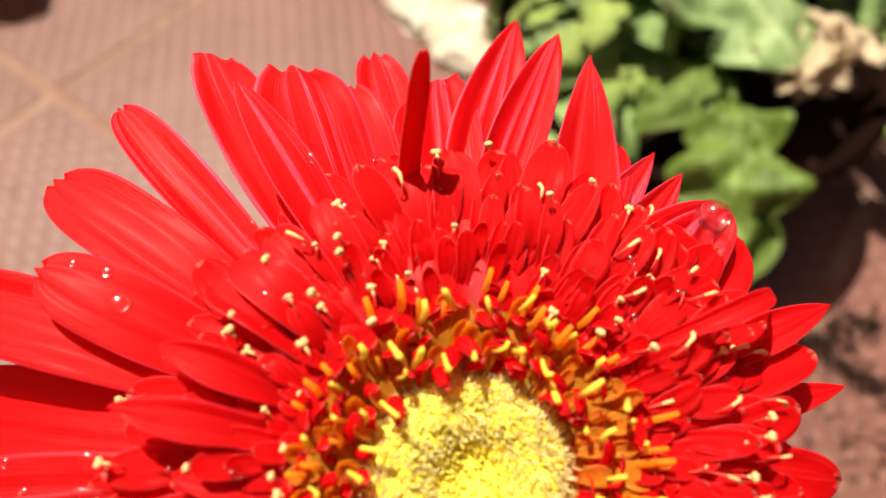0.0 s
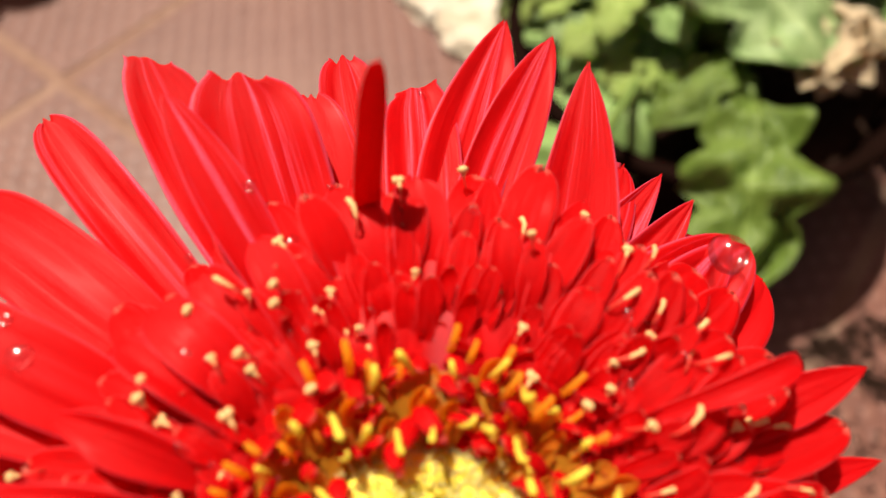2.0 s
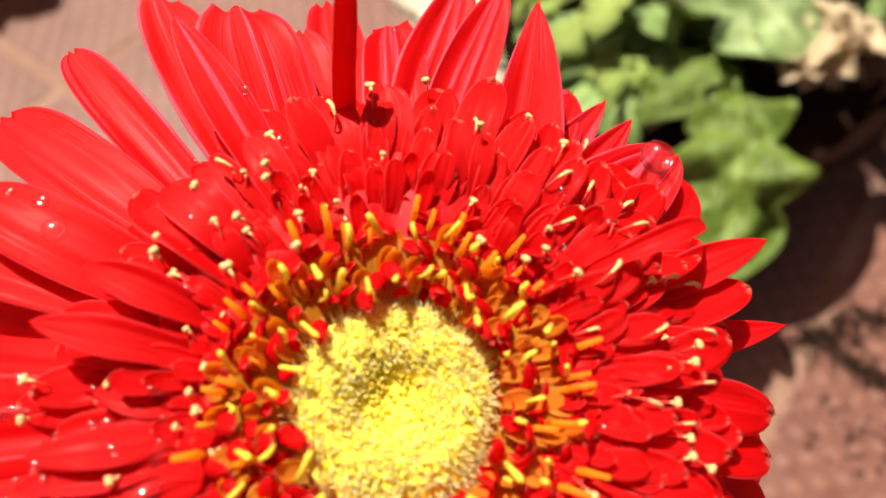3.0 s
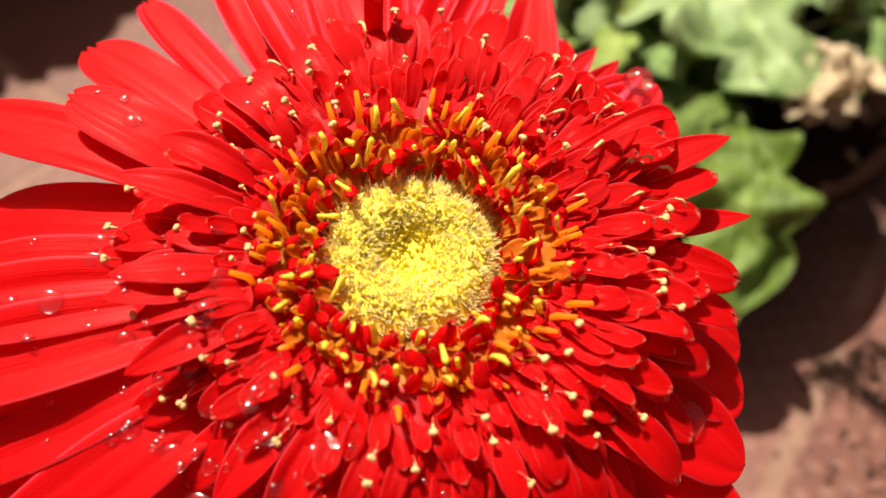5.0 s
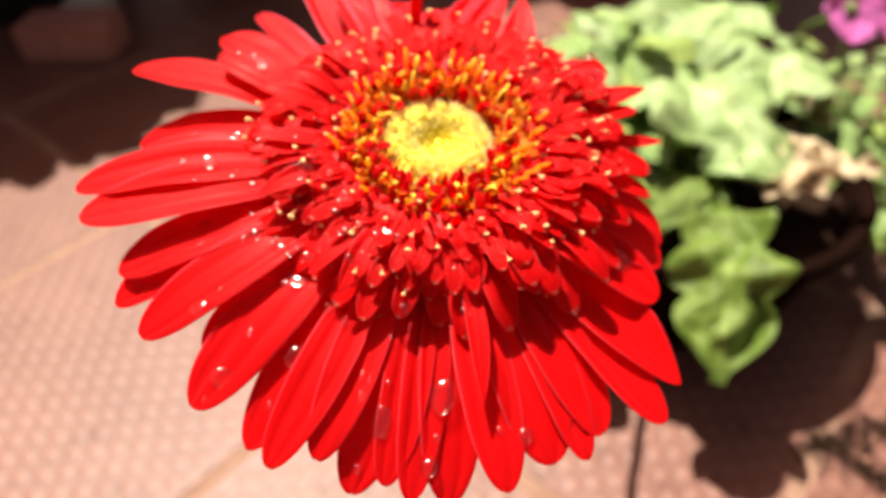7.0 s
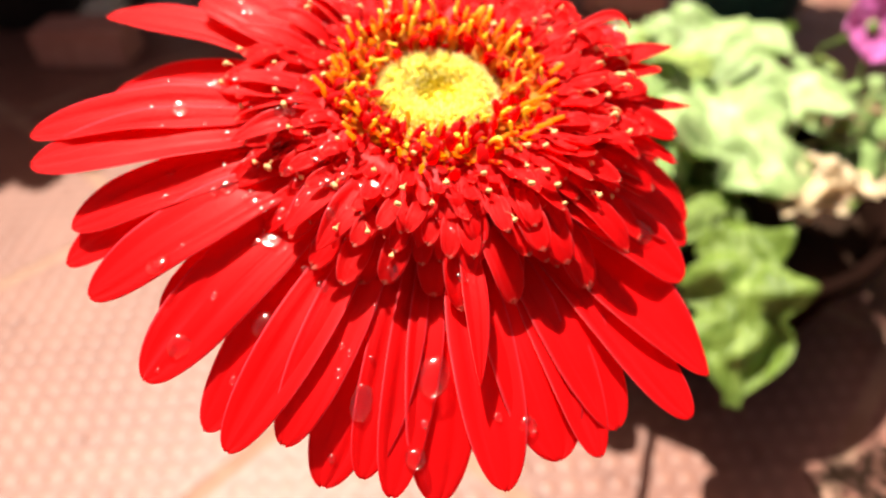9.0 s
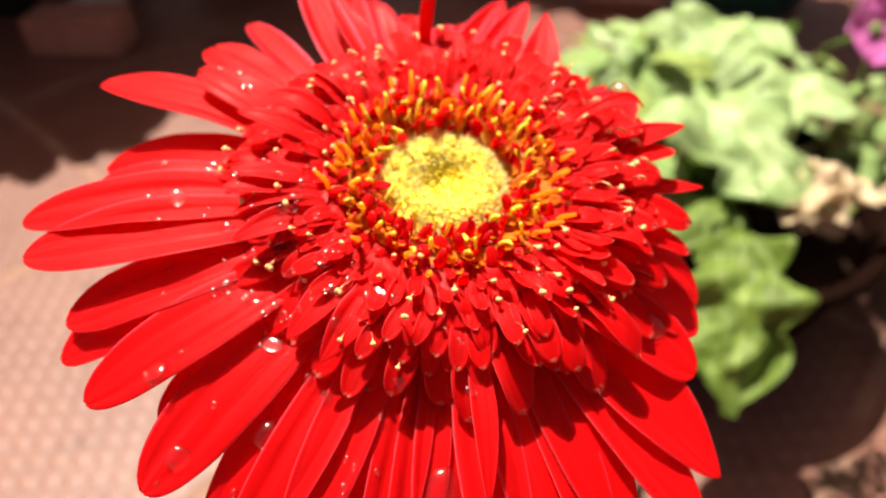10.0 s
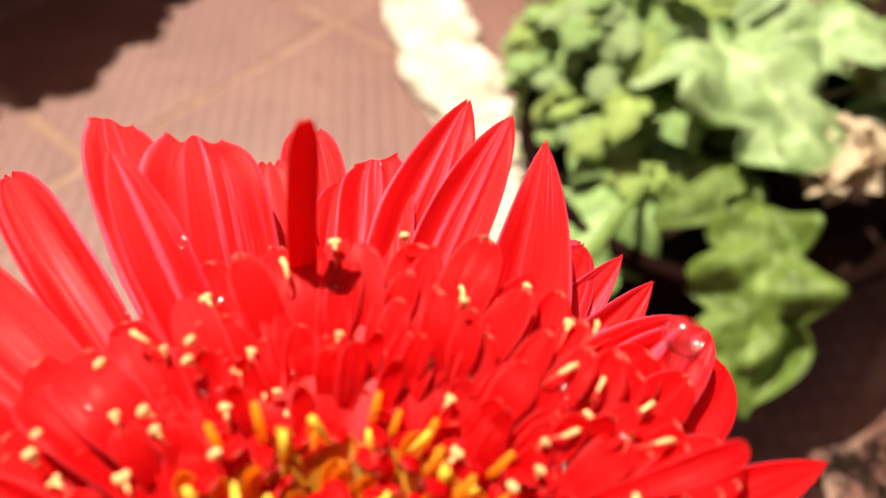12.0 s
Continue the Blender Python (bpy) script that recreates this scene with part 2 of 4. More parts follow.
def tile_material():
    """Red anti-slip clay tile: rows of round studs, dusty stains."""
    m, n, l, b = material("clay_tile", 0.50, 0.4)
    vec = coords(n, l)
    fine, broad = noise_tex(n, l, vec, 140.0, 4), noise_tex(n, l, vec, 9.0, 4)
    tone = mixed(n, l, 0.55, ramp(n, l, fine, [(0.3, (0.120, 0.046, 0.032)), (0.7, (0.190, 0.086, 0.064))]),
                 ramp(n, l, broad, [(0.32, (0.105, 0.038, 0.026)), (0.68, (0.225, 0.104, 0.075))]))
    spots = noise_tex(n, l, vec, 26.0, 2)
    tone = mixed(n, l, ramp(n, l, spots, [(0.60, (0, 0, 0)), (0.72, (0.7, 0.7, 0.7))]), tone, (0.095, 0.028, 0.016))
    info = n.new("ShaderNodeObjectInfo")
    tone = mixed(n, l, info.outputs["Random"], tone, mixed(n, l, 0.35, tone, (0.125, 0.046, 0.030)))
    sep = n.new("ShaderNodeSeparateXYZ")
    l.new(vec, sep.inputs[0])
    waves = []
    for axis in "XY":
        mul, sine = n.new("ShaderNodeMath"), n.new("ShaderNodeMath")
        mul.operation, sine.operation = "MULTIPLY", "SINE"
        mul.inputs[1].default_value = 2 * math.pi / STUD
        l.new(sep.outputs[axis], mul.inputs[0])
        l.new(mul.outputs[0], sine.inputs[0])
        waves.append(sine.outputs[0])
    stud, cut = n.new("ShaderNodeMath"), n.new("ShaderNodeMath")
    stud.operation, cut.operation = "MULTIPLY", "MAXIMUM"
    l.new(waves[0], stud.inputs[0])
    l.new(waves[1], stud.inputs[1])
    l.new(stud.outputs[0], cut.inputs[0])
    cut.inputs[1].default_value = 0.15
    # stud tops get a paler colour so that the rows of dots stand out
    worn = ramp(n, l, cut.outputs[0], [(0.35, (0, 0, 0)), (0.8, (0.26, 0.26, 0.26))])
    l.new(mixed(n, l, worn, tone, (0.36, 0.18, 0.125)), b.inputs["Base Color"])
    bumped(n, l, b, fine, 0.4, 0.0012)
    return m


TILE = tile_material()


def water_material():
    """Clear water: bends what lies behind it, lets most light on to the petal, mirrors the sun."""
    m, n, l, b = material("water", 0.1, 0.5)
    bend, clear, gloss = n.new("ShaderNodeBsdfRefraction"), n.new("ShaderNodeBsdfTransparent"), n.new("ShaderNodeBsdfGlossy")
    bend.inputs["IOR"].default_value, bend.inputs["Roughness"].default_value = 1.33, 0.02
    gloss.inputs["Roughness"].default_value = 0.17
    inner, outer = n.new("ShaderNodeMixShader"), n.new("ShaderNodeMixShader")
    inner.inputs["Fac"].default_value = 0.70
    outer.inputs["Fac"].default_value = 0.06
    l.new(bend.outputs[0], inner.inputs[1])
    l.new(clear.outputs[0], inner.inputs[2])
    l.new(inner.outputs[0], outer.inputs[1])
    l.new(gloss.outputs[0], outer.inputs[2])
    l.new(outer.outputs[0], n["Material Output"].inputs["Surface"])
    return m


WATER = water_material()


# ---------------------------------------------------------------- small builders
def mesh_from(verts, faces, mats, uvs=None, slots=None, smooth=True, name="mesh"):
    me = bpy.data.meshes.new(name)
    me.from_pydata([tuple(v) for v in verts], [], faces)
    for m in mats:
        me.materials.append(m)
    if uvs:
        layer = me.uv_layers.new(name="uv")
        for loop in me.loops:
            layer.data[loop.index].uv = uvs[loop.vertex_index]
    for k, poly in enumerate(me.polygons):
        poly.use_smooth = smooth
        if slots:
            poly.material_index = slots[k]
    me.update()
    return me


def part(name, me, parent, label=""):
    ob = new(name, me)
    ob.parent = parent
    if label:
        tagged(ob, label)
    return ob


def thing(name, label, category, at=None, group="", kind=""):
    ob = new(name)
    ob.empty_display_size = 0.01
    if at is not None:
        ob.matrix_world = at
    return tagged(ob, label, category, group, kind)


def tube(points, radii, sides=8):
    """Verts and faces of a round rod along points, with closed ends."""
    verts, faces = [], []
    pts = [Vector(p) for p in points]
    for k, p in enumerate(pts):
        t = (pts[min(k + 1, len(pts) - 1)] - pts[max(k - 1, 0)]).normalized()
        a = t.orthogonal().normalized() if k == 0 else (a - t * a.dot(t)).normalized()
        b = t.cross(a)
        for s in range(sides):
            q = 2 * math.pi * s / sides
            verts.append(p + (a * math.cos(q) + b * math.sin(q)) * radii[k])
    for k in range(len(pts) - 1):
        for s in range(sides):
            s2 = (s + 1) % sides
            faces.append((k * sides + s, k * sides + s2, (k + 1) * sides + s2, (k + 1) * sides + s))
    faces.append(tuple(range(sides))[::-1])
    faces.append(tuple((len(pts) - 1) * sides + s for s in range(sides)))
    return verts, faces


def lathe(profile, sides=32, wobble=0.0):
    """Turned body from (radius, height) pairs, open where the profile ends."""
    verts, faces = [], []
    for r, z in profile:
        for s in range(sides):
            q = 2 * math.pi * s / sides
            k = 1 + wobble * noise.noise(Vector((math.cos(q) * 2, math.sin(q) * 2, z * 40)))
            verts.append((r * k * math.cos(q), r * k * math.sin(q), z))
    for k in range(len(profile) - 1):
        for s in range(sides):
            s2 = (s + 1) % sides
            faces.append((k * sides + s, k * sides + s2, (k + 1) * sides + s2, (k + 1) * sides + s))
    return verts, faces


def blade(spine, half, cup=0.0, groove=0.0, twist=0.0, pleat=0.0, up=(0, 0, 1), thick=0.0005, ns=16, nx=8, wave=0.0, seed=0.0, mats=None, name="petal",
          crinkle=0.0, teeth=0.0, sway=0.0, slant=0.0):
    """A thin curved blade. spine(s): the midline; half(s): half its width; cup: how far the edges rise, as a share of the half width;
    groove: depth of two furrows along it; pleat: depth of fine folds; twist: degrees it turns along its length; wave: ruffling of the edges;
    crinkle: puckering of the whole face; teeth: notches at the tip; sway: how far it bends sideways; slant: how much
    longer one corner of the tip is than the other."""
    up = Vector(up)
    top, low, uvs = [], [], []
    for i in range(ns + 1):
        s = 1 - (1 - i / ns) ** 1.5
        p = spine(s)
        t = (spine(min(s + 0.02, 1.0)) - spine(max(s - 0.02, 0.0))).normalized()
        side = t.cross(up).normalized()
        nrm = side.cross(t).normalized()
        turn = Matrix.Rotation(radians(twist * s), 3, t)
        side, nrm = turn @ side, turn @ nrm
        w = half(s)
        for j in range(nx + 1):
            v = 2 * j / nx - 1
            lift = cup * (1 - 0.7 * s ** 5) * w * (v * v - 0.3) - groove * w * math.exp(-(((abs(v) - 0.42) / 0.16) ** 2))
            lift += pleat * w * math.cos(11 * v + seed) * (1 - 0.6 * s)
            lift += wave * w * abs(v) * noise.noise(Vector((s * 4 + seed, v * 1.3, seed * 1.7)))
            if crinkle:
                lift += crinkle * w * (noise.noise(Vector((s * 7 + seed, v * 2.6, seed))) + 0.5 * noise.noise(Vector((s * 15 + seed, v * 6, seed * 2))))
            q = p + side * (v * w + sway * math.sin(math.pi * s)) + nrm * lift
            if teeth and s > 0.8:
                q = q + t * (teeth * (0.22 * math.cos(2 * math.pi * v) + 1.5 * noise.noise(Vector((v * 1.7 + seed, seed, 5)))) * (s - 0.8) * 5)
            if slant and s > 0.6:
                q = q + t * (slant * v * ((s - 0.6) / 0.4) ** 2)
            fade = thick * (1 - 0.75 * abs(v) ** 3) * (1 - 0.6 * s)
            top.append(q + nrm * fade * 0.5)
            low.append(q - nrm * fade * 0.5)
            uvs.append((v * 0.5 + 0.5, s))
    k = nx + 1
    m = len(top)
    faces, slots = [], []
    for i in range(ns):
        for j in range(nx):
            a = i * k + j
            faces.append((a, a + 1, a + k + 1, a + k))
            slots.append(0)
            faces.append((m + a, m + a + k, m + a + k + 1, m + a + 1))
            slots.append(1)
    rim = [j for j in range(k)] + [i * k + nx for i in range(1, ns + 1)] + [ns * k + j for j in range(nx - 1, -1, -1)] + [i * k for i in range(ns - 1, 0, -1)]
    for a, b in zip(rim, rim[1:] + rim[:1]):
        faces.append((a, m + a, m + b, b))
        slots.append(1)
    mats = mats or [RED, RED_BACK]
    return mesh_from(top + low, faces, mats, uvs + uvs, slots, True, name)


def petal_half(width, widest=0.62, foot=0.4, point=1.6, blunt=1.7, end=0.04):
    """Half width along a petal: narrow foot, widest part, tip from blunt to pointed."""
    def half(s):
        if s < widest:
            u = s / widest
            f = foot + (1 - foot) * (u * u * (3 - 2 * u))
        else:
            u = (s - widest) / (1 - widest)
            f = max(1 - u ** point, 0.0) ** (1 / blunt)
        return 0.5 * width * max(f, end)
    return half


def bent(a, b, bow, up=Vector((0, 0, 1)), late=0.0):
    """A midline from a to b, raised by bow half-way; late: raises (or drops) the last stretch alone."""
    a, b = Vector(a), Vector(b)
    c = (a + b) / 2 + up * (2 * bow)
    return lambda s: a * (1 - s) ** 2 + c * (2 * s * (1 - s)) + b * s * s + up * (late * max(0.0, s - 0.7) ** 2 * 11)


# ---------------------------------------------------------------- ground
TILE_SIZE, JOINT, TILE_TURN, CORNER = 0.302, 0.0092, radians(-36), Vector((-0.335, 0.421))
ground = tagged(new("ground", mesh_from([(-60, -60, -0.012), (60, -60, -0.012), (60, 60, -0.012), (-60, 60, -0.012)], [(0, 1, 2, 3)], [GROUND])),
                "reddish paving ground reaching far out", "ground", kind="structure")
floor_tiles = thing("floor", "red clay anti-slip floor tiles with pale grout joints", "floor",
                    Matrix.Translation((CORNER.x, CORNER.y, 0)) @ Matrix.Rotation(TILE_TURN, 4, "Z"), kind="structure")
part("grout_bed", mesh_from([(-1.816, -1.816, -0.0008), (2.118, -1.816, -0.0008), (2.118, 1.816, -0.0008), (-1.816, 1.816, -0.0008)], [(0, 1, 2, 3)], [GROUT]), floor_tiles)


def tile_mesh():
    bm = bmesh.new()
    bmesh.ops.create_cube(bm, size=1)
    bmesh.ops.scale(bm, vec=(TILE_SIZE - JOINT, TILE_SIZE - JOINT, 0.010), verts=bm.verts)
    bmesh.ops.translate(bm, vec=(0, 0, -0.005), verts=bm.verts)
    bmesh.ops.bevel(bm, geom=[e for e in bm.edges if all(v.co.z > -0.001 for v in e.verts)], offset=0.0015, segments=2, affect="EDGES")
    half = TILE_SIZE / 2 - 0.012
    steps = int(half / (STUD / 2)) + 1
    for i in range(-steps, steps):
        for j in range(-steps, steps):
            x, y = (i + 0.5) * STUD / 2, (j + 0.5) * STUD / 2
            if (i - j) % 2 or abs(x) > half or abs(y) > half:
                continue
            rows = [[bm.verts.new((x + r * math.cos(k * math.pi / 4), y + r * math.sin(k * math.pi / 4), z)) for k in range(8)]
                    for r, z in ((0.0058, 0.0001), (0.0044, 0.0004), (0.0024, 0.0006))]
            for a, b in zip(rows, rows[1:]):
                for k in range(8):
                    bm.faces.new((a[k], a[(k + 1) % 8], b[(k + 1) % 8], b[k])).smooth = True
            bm.faces.new(rows[-1]).smooth = True
    me = bpy.data.meshes.new("tile")
    bm.to_mesh(me)
    bm.free()
    me.materials.append(TILE)
    return me


tile_data = tile_mesh()
for i in range(-6, 7):
    for j in range(-6, 6):
        tile = part("tile", tile_data, floor_tiles)
        tile.location = ((i + 0.5) * TILE_SIZE, (j + 0.5) * TILE_SIZE, random.uniform(-0.0002, 0.0002))

# ---------------------------------------------------------------- the gerbera
U = 0.0503                                            # radius of the flower head, the unit of the numbers below
HEAD = Matrix(((0.9695, 0.0, 0.2450, 0.0028), (0.0521, 0.9771, -0.2063, 0.0143), (-0.2394, 0.2128, 0.9473, 0.3473), (0, 0, 0, 1)))
gerbera = thing("gerbera_flower", "red double gerbera flower with yellow centre, wet with water drops", "flower", HEAD)
rng = random.Random(7)
surface_v, surface_f = [], []                         # what drops can rest on


def polar(az, r, hgt):
    return Vector((r * math.cos(radians(az)), r * math.sin(radians(az)), hgt)) * U


def keep_surface(me, m=Matrix.Identity(4)):
    n0 = len(surface_v)
    surface_v.extend(m @ v.co for v in me.vertices)
    surface_f.extend([n0 + i for i in p.vertices] for p in me.polygons)


def ray_petal(az, reach, rise, width=0.16, bow=0.05, cup=0.18, groove=0.07, twist=0.0, base=0.24, base_az=None, late=0.0, point=2.4, blunt=2.2,
              foot=0.42, widest=0.62, depth=-0.17, pleat=0.018, name="ray_petal", sway=None, slant=0.0, end=None):
    """One long outer petal: direction in degrees, reach and rise of its tip in head radii."""
    a = polar(az if base_az is None else base_az, base, depth)
    b = polar(az, reach, rise)
    if 86 < az < 160:
        end = end or rng.uniform(0.22, 0.40)
        if end > 0.2:
            point, blunt, width, widest = max(point, 3.4), max(blunt, 2.7), width * 1.12, 0.68
    end = end or (0.08 if blunt > 1.85 else 0.05)
    mats = [RED_SHEEN, RED_BACK] if 40 < az < 142 and name == "ray_petal" else [RED, RED_BACK]
    if 60 < az < 142:
        groove *= 0.3
    me = blade(bent(a, b, bow * U, late=late * U), petal_half(width * U, widest, foot, point, blunt, end), cup, groove, twist, pleat,
               thick=0.0006, ns=26, nx=18, wave=0.16, seed=rng.uniform(0, 50), name=name, mats=mats, teeth=(0.011 if 60 < az < 160 else 0.004) * U * min(1.0, width / 0.12),
               sway=(rng.uniform(-0.10, 0.10) * width if sway is None else sway) * U, slant=slant * U)
    keep_surface(me)
    return part(name, me, gerbera)


# the far side, standing straight up behind the crown
ray_petal(145.6, 0.955, -0.233, 0.140, 0.04, 0.10, foot=0.3)
ray_petal(156.5, 0.811, -0.128, 0.122, 0.05, 0.10, depth=-0.20, foot=0.3)
ray_petal(134, 1.01, -0.25, 0.10, 0.02, 0.50, 0.22, point=2.8, blunt=2.2, foot=0.35)
ray_petal(122.6, 0.965, -0.13, 0.125, 0.00, 0.30, 0.16, point=3.4, blunt=2.6, foot=0.3, slant=-0.022, end=0.5)
ray_petal(124, 0.80, 0.01, 0.090, 0.02, 0.35, 0.10, base_az=121, depth=-0.08, point=1.8, blunt=1.6, end=0.10)
ray_petal(114.8, 0.845, -0.068, 0.190, 0.02, 0.22, 0.10, point=3.2, blunt=2.6, foot=0.30, pleat=0.030, end=0.45, slant=-0.012)
ray_petal(119.5, 0.845, -0.12, 0.085, 0.02, 0.30, 0.10, point=2.6, blunt=2.2, depth=-0.20)
ray_petal(106, 0.83, -0.15, 0.10, 0.03, 0.25, 0.10, point=2.4, depth=-0.20)
ray_petal(100.7, 0.943, -0.20, 0.118, 0.03, 0.35, 0.20, point=3.0, blunt=2.4, end=0.42, slant=0.008)
ray_petal(96, 0.80, -0.17, 0.10, 0.03, 0.25, 0.10, depth=-0.21)
ray_petal(92, 0.850, -0.14, 0.128, 0.04, 0.30, 0.20, point=3.4, blunt=2.6, end=0.60, slant=0.028)
ray_petal(82, 1.005, -0.085, 0.17, 0.01, 0.30, 0.20, point=1.5, blunt=1.3, widest=0.60, base_az=88, sway=-0.022)
ray_petal(77, 0.955, -0.03, 0.125, 0.00, 0.35, 0.20, point=1.8, blunt=1.6, base_az=88, sway=-0.015)
ray_petal(72, 0.915, -0.01, 0.165, 0.01, 0.40, 0.20, -14, pleat=0.02, point=1.5, blunt=1.3, base_az=50, sway=0.034, widest=0.50)
ray_petal(61, 0.82, -0.12, 0.15, 0.02, 0.25, 0.14)
ray_petal(56, 0.85, -0.105, 0.11, 0.00, 0.55, 0.14, point=1.3, blunt=1.3)
ray_petal(51, 0.82, -0.07, 0.12, 0.00, 0.50, 0.14, point=1.3, blunt=1.3)
ray_petal(47, 0.78, -0.10, 0.14, 0.02, 0.30, 0.12, point=1.5)
ray_petal(42, 0.79, -0.02, 0.17, 0.02, 0.25, 0.12, point=1.5)
ray_petal(37, 0.81, -0.07, 0.18, 0.05, 0.15)
ray_petal(45, 0.77, -0.015, 0.19, 0.01, 0.2, 0.08, point=1.6, blunt=1.5, base_az=40)
# the narrow ones that stick out to the plant's side
ray_petal(24, 0.713, 0.121, 0.075, 0.02, 0.30, 0.05, base=0.36, depth=0.0, point=1.5, blunt=1.2, foot=0.6)
ray_petal(12, 0.757, 0.027, 0.065, 0.02, 0.35, 0.05, base=0.36, depth=-0.05, point=1.4, blunt=1.2, foot=0.6)
ray_petal(30, 0.59, 0.17, 0.040, 0.065, 0.60, 0.05, base=0.33, base_az=36, depth=0.04, point=1.8, blunt=1.4, late=-0.03)
# the side that hangs down in shade
ray_petal(26, 0.70, -0.20, 0.19, 0.07, 0.10, point=2.4, blunt=2.1)
ray_petal(16, 0.72, -0.22, 0.202, 0.08, 0.10, point=2.4, blunt=2.1)
ray_petal(5, 0.76, -0.20, 0.202, 0.08, 0.10, point=2.4, blunt=2.1)
ray_petal(355, 0.82, -0.19, 0.213, 0.09, 0.10, point=2.4, blunt=2.1)
ray_petal(345, 0.80, -0.15, 0.202, 0.08, 0.12, point=2.4, blunt=2.1)
ray_petal(334, 0.82, -0.14, 0.202, 0.07, 0.12, point=2.4, blunt=2.1)
ray_petal(323.7, 1.007, -0.217, 0.224, 0.06, 0.12, point=1.6, blunt=1.5)
ray_petal(316.6, 1.041, -0.235, 0.168, 0.05, 0.16, point=2.4, blunt=2.1)
ray_petal(306.7, 0.955, -0.263, 0.19, 0.07, 0.14, point=2.4, blunt=2.1)
ray_petal(302, 0.992, -0.275, 0.146, 0.06, 0.18, point=2.4, blunt=2.1)
ray_petal(296.4, 0.963, -0.282, 0.224, 0.07, 0.12, point=2.4, blunt=2.1)
# the near side, hanging towards the eye
ray_petal(287.5, 0.996, -0.292, 0.168, 0.07, 0.14, point=2.4, blunt=2.1)
ray_petal(279.6, 0.981, -0.394, 0.19, 0.07, 0.16, point=2.4, blunt=2.1)
ray_petal(284, 0.80, -0.15, 0.062, 0.05, 0.25, depth=-0.10, base=0.30, point=1.4, blunt=1.4)
ray_petal(273.2, 0.977, -0.383, 0.134, 0.07, 0.22, point=2.4, blunt=2.1)
ray_petal(268.9, 0.947, -0.376, 0.134, 0.07, 0.20, point=2.4, blunt=2.1)
ray_petal(264, 0.971, -0.427, 0.179, 0.07, 0.16, point=2.4, blunt=2.1)
ray_petal(257, 0.93, -0.36, 0.146, 0.07, 0.25, -0.02, point=2.4, blunt=2.1)
ray_petal(250.5, 0.99, -0.38, 0.146, 0.07, 0.24, point=2.4, blunt=2.1)
ray_petal(245.6, 0.966, -0.424, 0.157, 0.07, 0.14, point=2.4, blunt=2.1)
ray_petal(234.9, 0.975, -0.385, 0.19, 0.08, 0.12, point=2.4, blunt=2.1)
ray_petal(229, 0.86, -0.34, 0.157, 0.07, 0.12, depth=-0.21, point=2.4, blunt=2.1)
ray_petal(220.2, 0.975, -0.349, 0.168, 0.09, 0.16, point=2.4, blunt=2.1)
ray_petal(210.7, 1.0, -0.411, 0.168, 0.10, 0.14, point=2.4, blunt=2.1)
ray_petal(207.2, 0.969, -0.343, 0.168, 0.08, 0.16, point=2.4, blunt=2.1)
ray_petal(197.1, 1.053, -0.289, 0.19, 0.07, 0.18, point=2.4, blunt=2.1)
ray_petal(190.5, 1.079, -0.306, 0.168, 0.08, 0.20, point=2.4, blunt=2.1)
ray_petal(184, 0.92, -0.27, 0.179, 0.07, 0.15, depth=-0.21, point=2.4, blunt=2.1)
ray_petal(172.4, 0.997, -0.426, 0.168, 0.10, 0.18, point=2.4, blunt=2.1)
ray_petal(163, 1.091, -0.267, 0.152, 0.07, 0.16, point=2.4, blunt=2.1)

# a second, shorter row between the rays and the crown
for k in range(44):
    az = k * 360 / 44 + rng.uniform(-4, 4)
    if 165 < az < 171:
        continue
    far = 0.5 + 0.5 * math.sin(radians(az))
    reach = rng.uniform(0.47, 0.58) + 0.09 * max(0.0, math.cos(radians(az)))
    rise = -0.10 + 0.10 * far + 0.07 * max(0.0, math.cos(radians(az))) + rng.uniform(-0.04, 0.04)
    ray_petal(az, reach, rise, rng.uniform(0.060, 0.088), rng.uniform(0.03, 0.06), rng.uniform(0.15, 0.45), 0.06, rng.uniform(-20, 20),
              base=0.26, depth=-0.08, point=1.6, blunt=1.5, name="short_petal")
ray_petal(103.6, 0.640, 0.235, 0.044, 0.01, 0.2, 0.02, 38, base=0.53, depth=0.0, foot=0.9, point=1.7, blunt=1.5, widest=0.35, name="short_petal")

# the crown: short petals in four rings, each on one of a few shared shapes


def floret_shape(width, curl, cup, point, k, mats, blunt=2.5):
    line = bent((0, 0, 0), (1, 0, 0), 0.10)
    tip = lambda s: line(s) + Vector((-0.25 * max(0, s - 0.75) ** 2 * 8 * abs(curl), 0, curl * max(0.0, s - 0.55) ** 2 * 5))
    return blade(tip, petal_half(width, 0.6, 0.55, point, blunt), cup, 0.08, 0, 0.0, thick=0.02, ns=12, nx=8, wave=0.12, seed=k * 3.1, mats=mats, name="floret_petal", teeth=0.048)


shapes = [floret_shape(w, c, u, p, k, [RED_SMALL, RED_SMALL], 2.0) for k, (w, c, u, p) in enumerate(
    [(0.44, 0.06, 0.16, 2.6), (0.39, 0.16, 0.24, 2.4), (0.46, -0.08, 0.10, 2.8), (0.36, 0.22, 0.30, 2.2), (0.42, -0.14, 0.16, 2.6), (0.40, 0.03, 0.26, 2.3),
     (0.36, 0.02, 0.14, 2.6), (0.31, -0.08, 0.20, 2.2), (0.38, -0.04, 0.10, 2.5), (0.33, 0.06, 0.26, 2.0)])]


def lean(az, r):
    """The crown stands higher on the plant's side and at the back."""
    return r * (0.15 * math.cos(radians(az)) + 0.07 * math.sin(radians(az)))


MIDDLE = Vector((-0.012, -0.016, -0.010))             # the disc sits a little off the middle of the rays


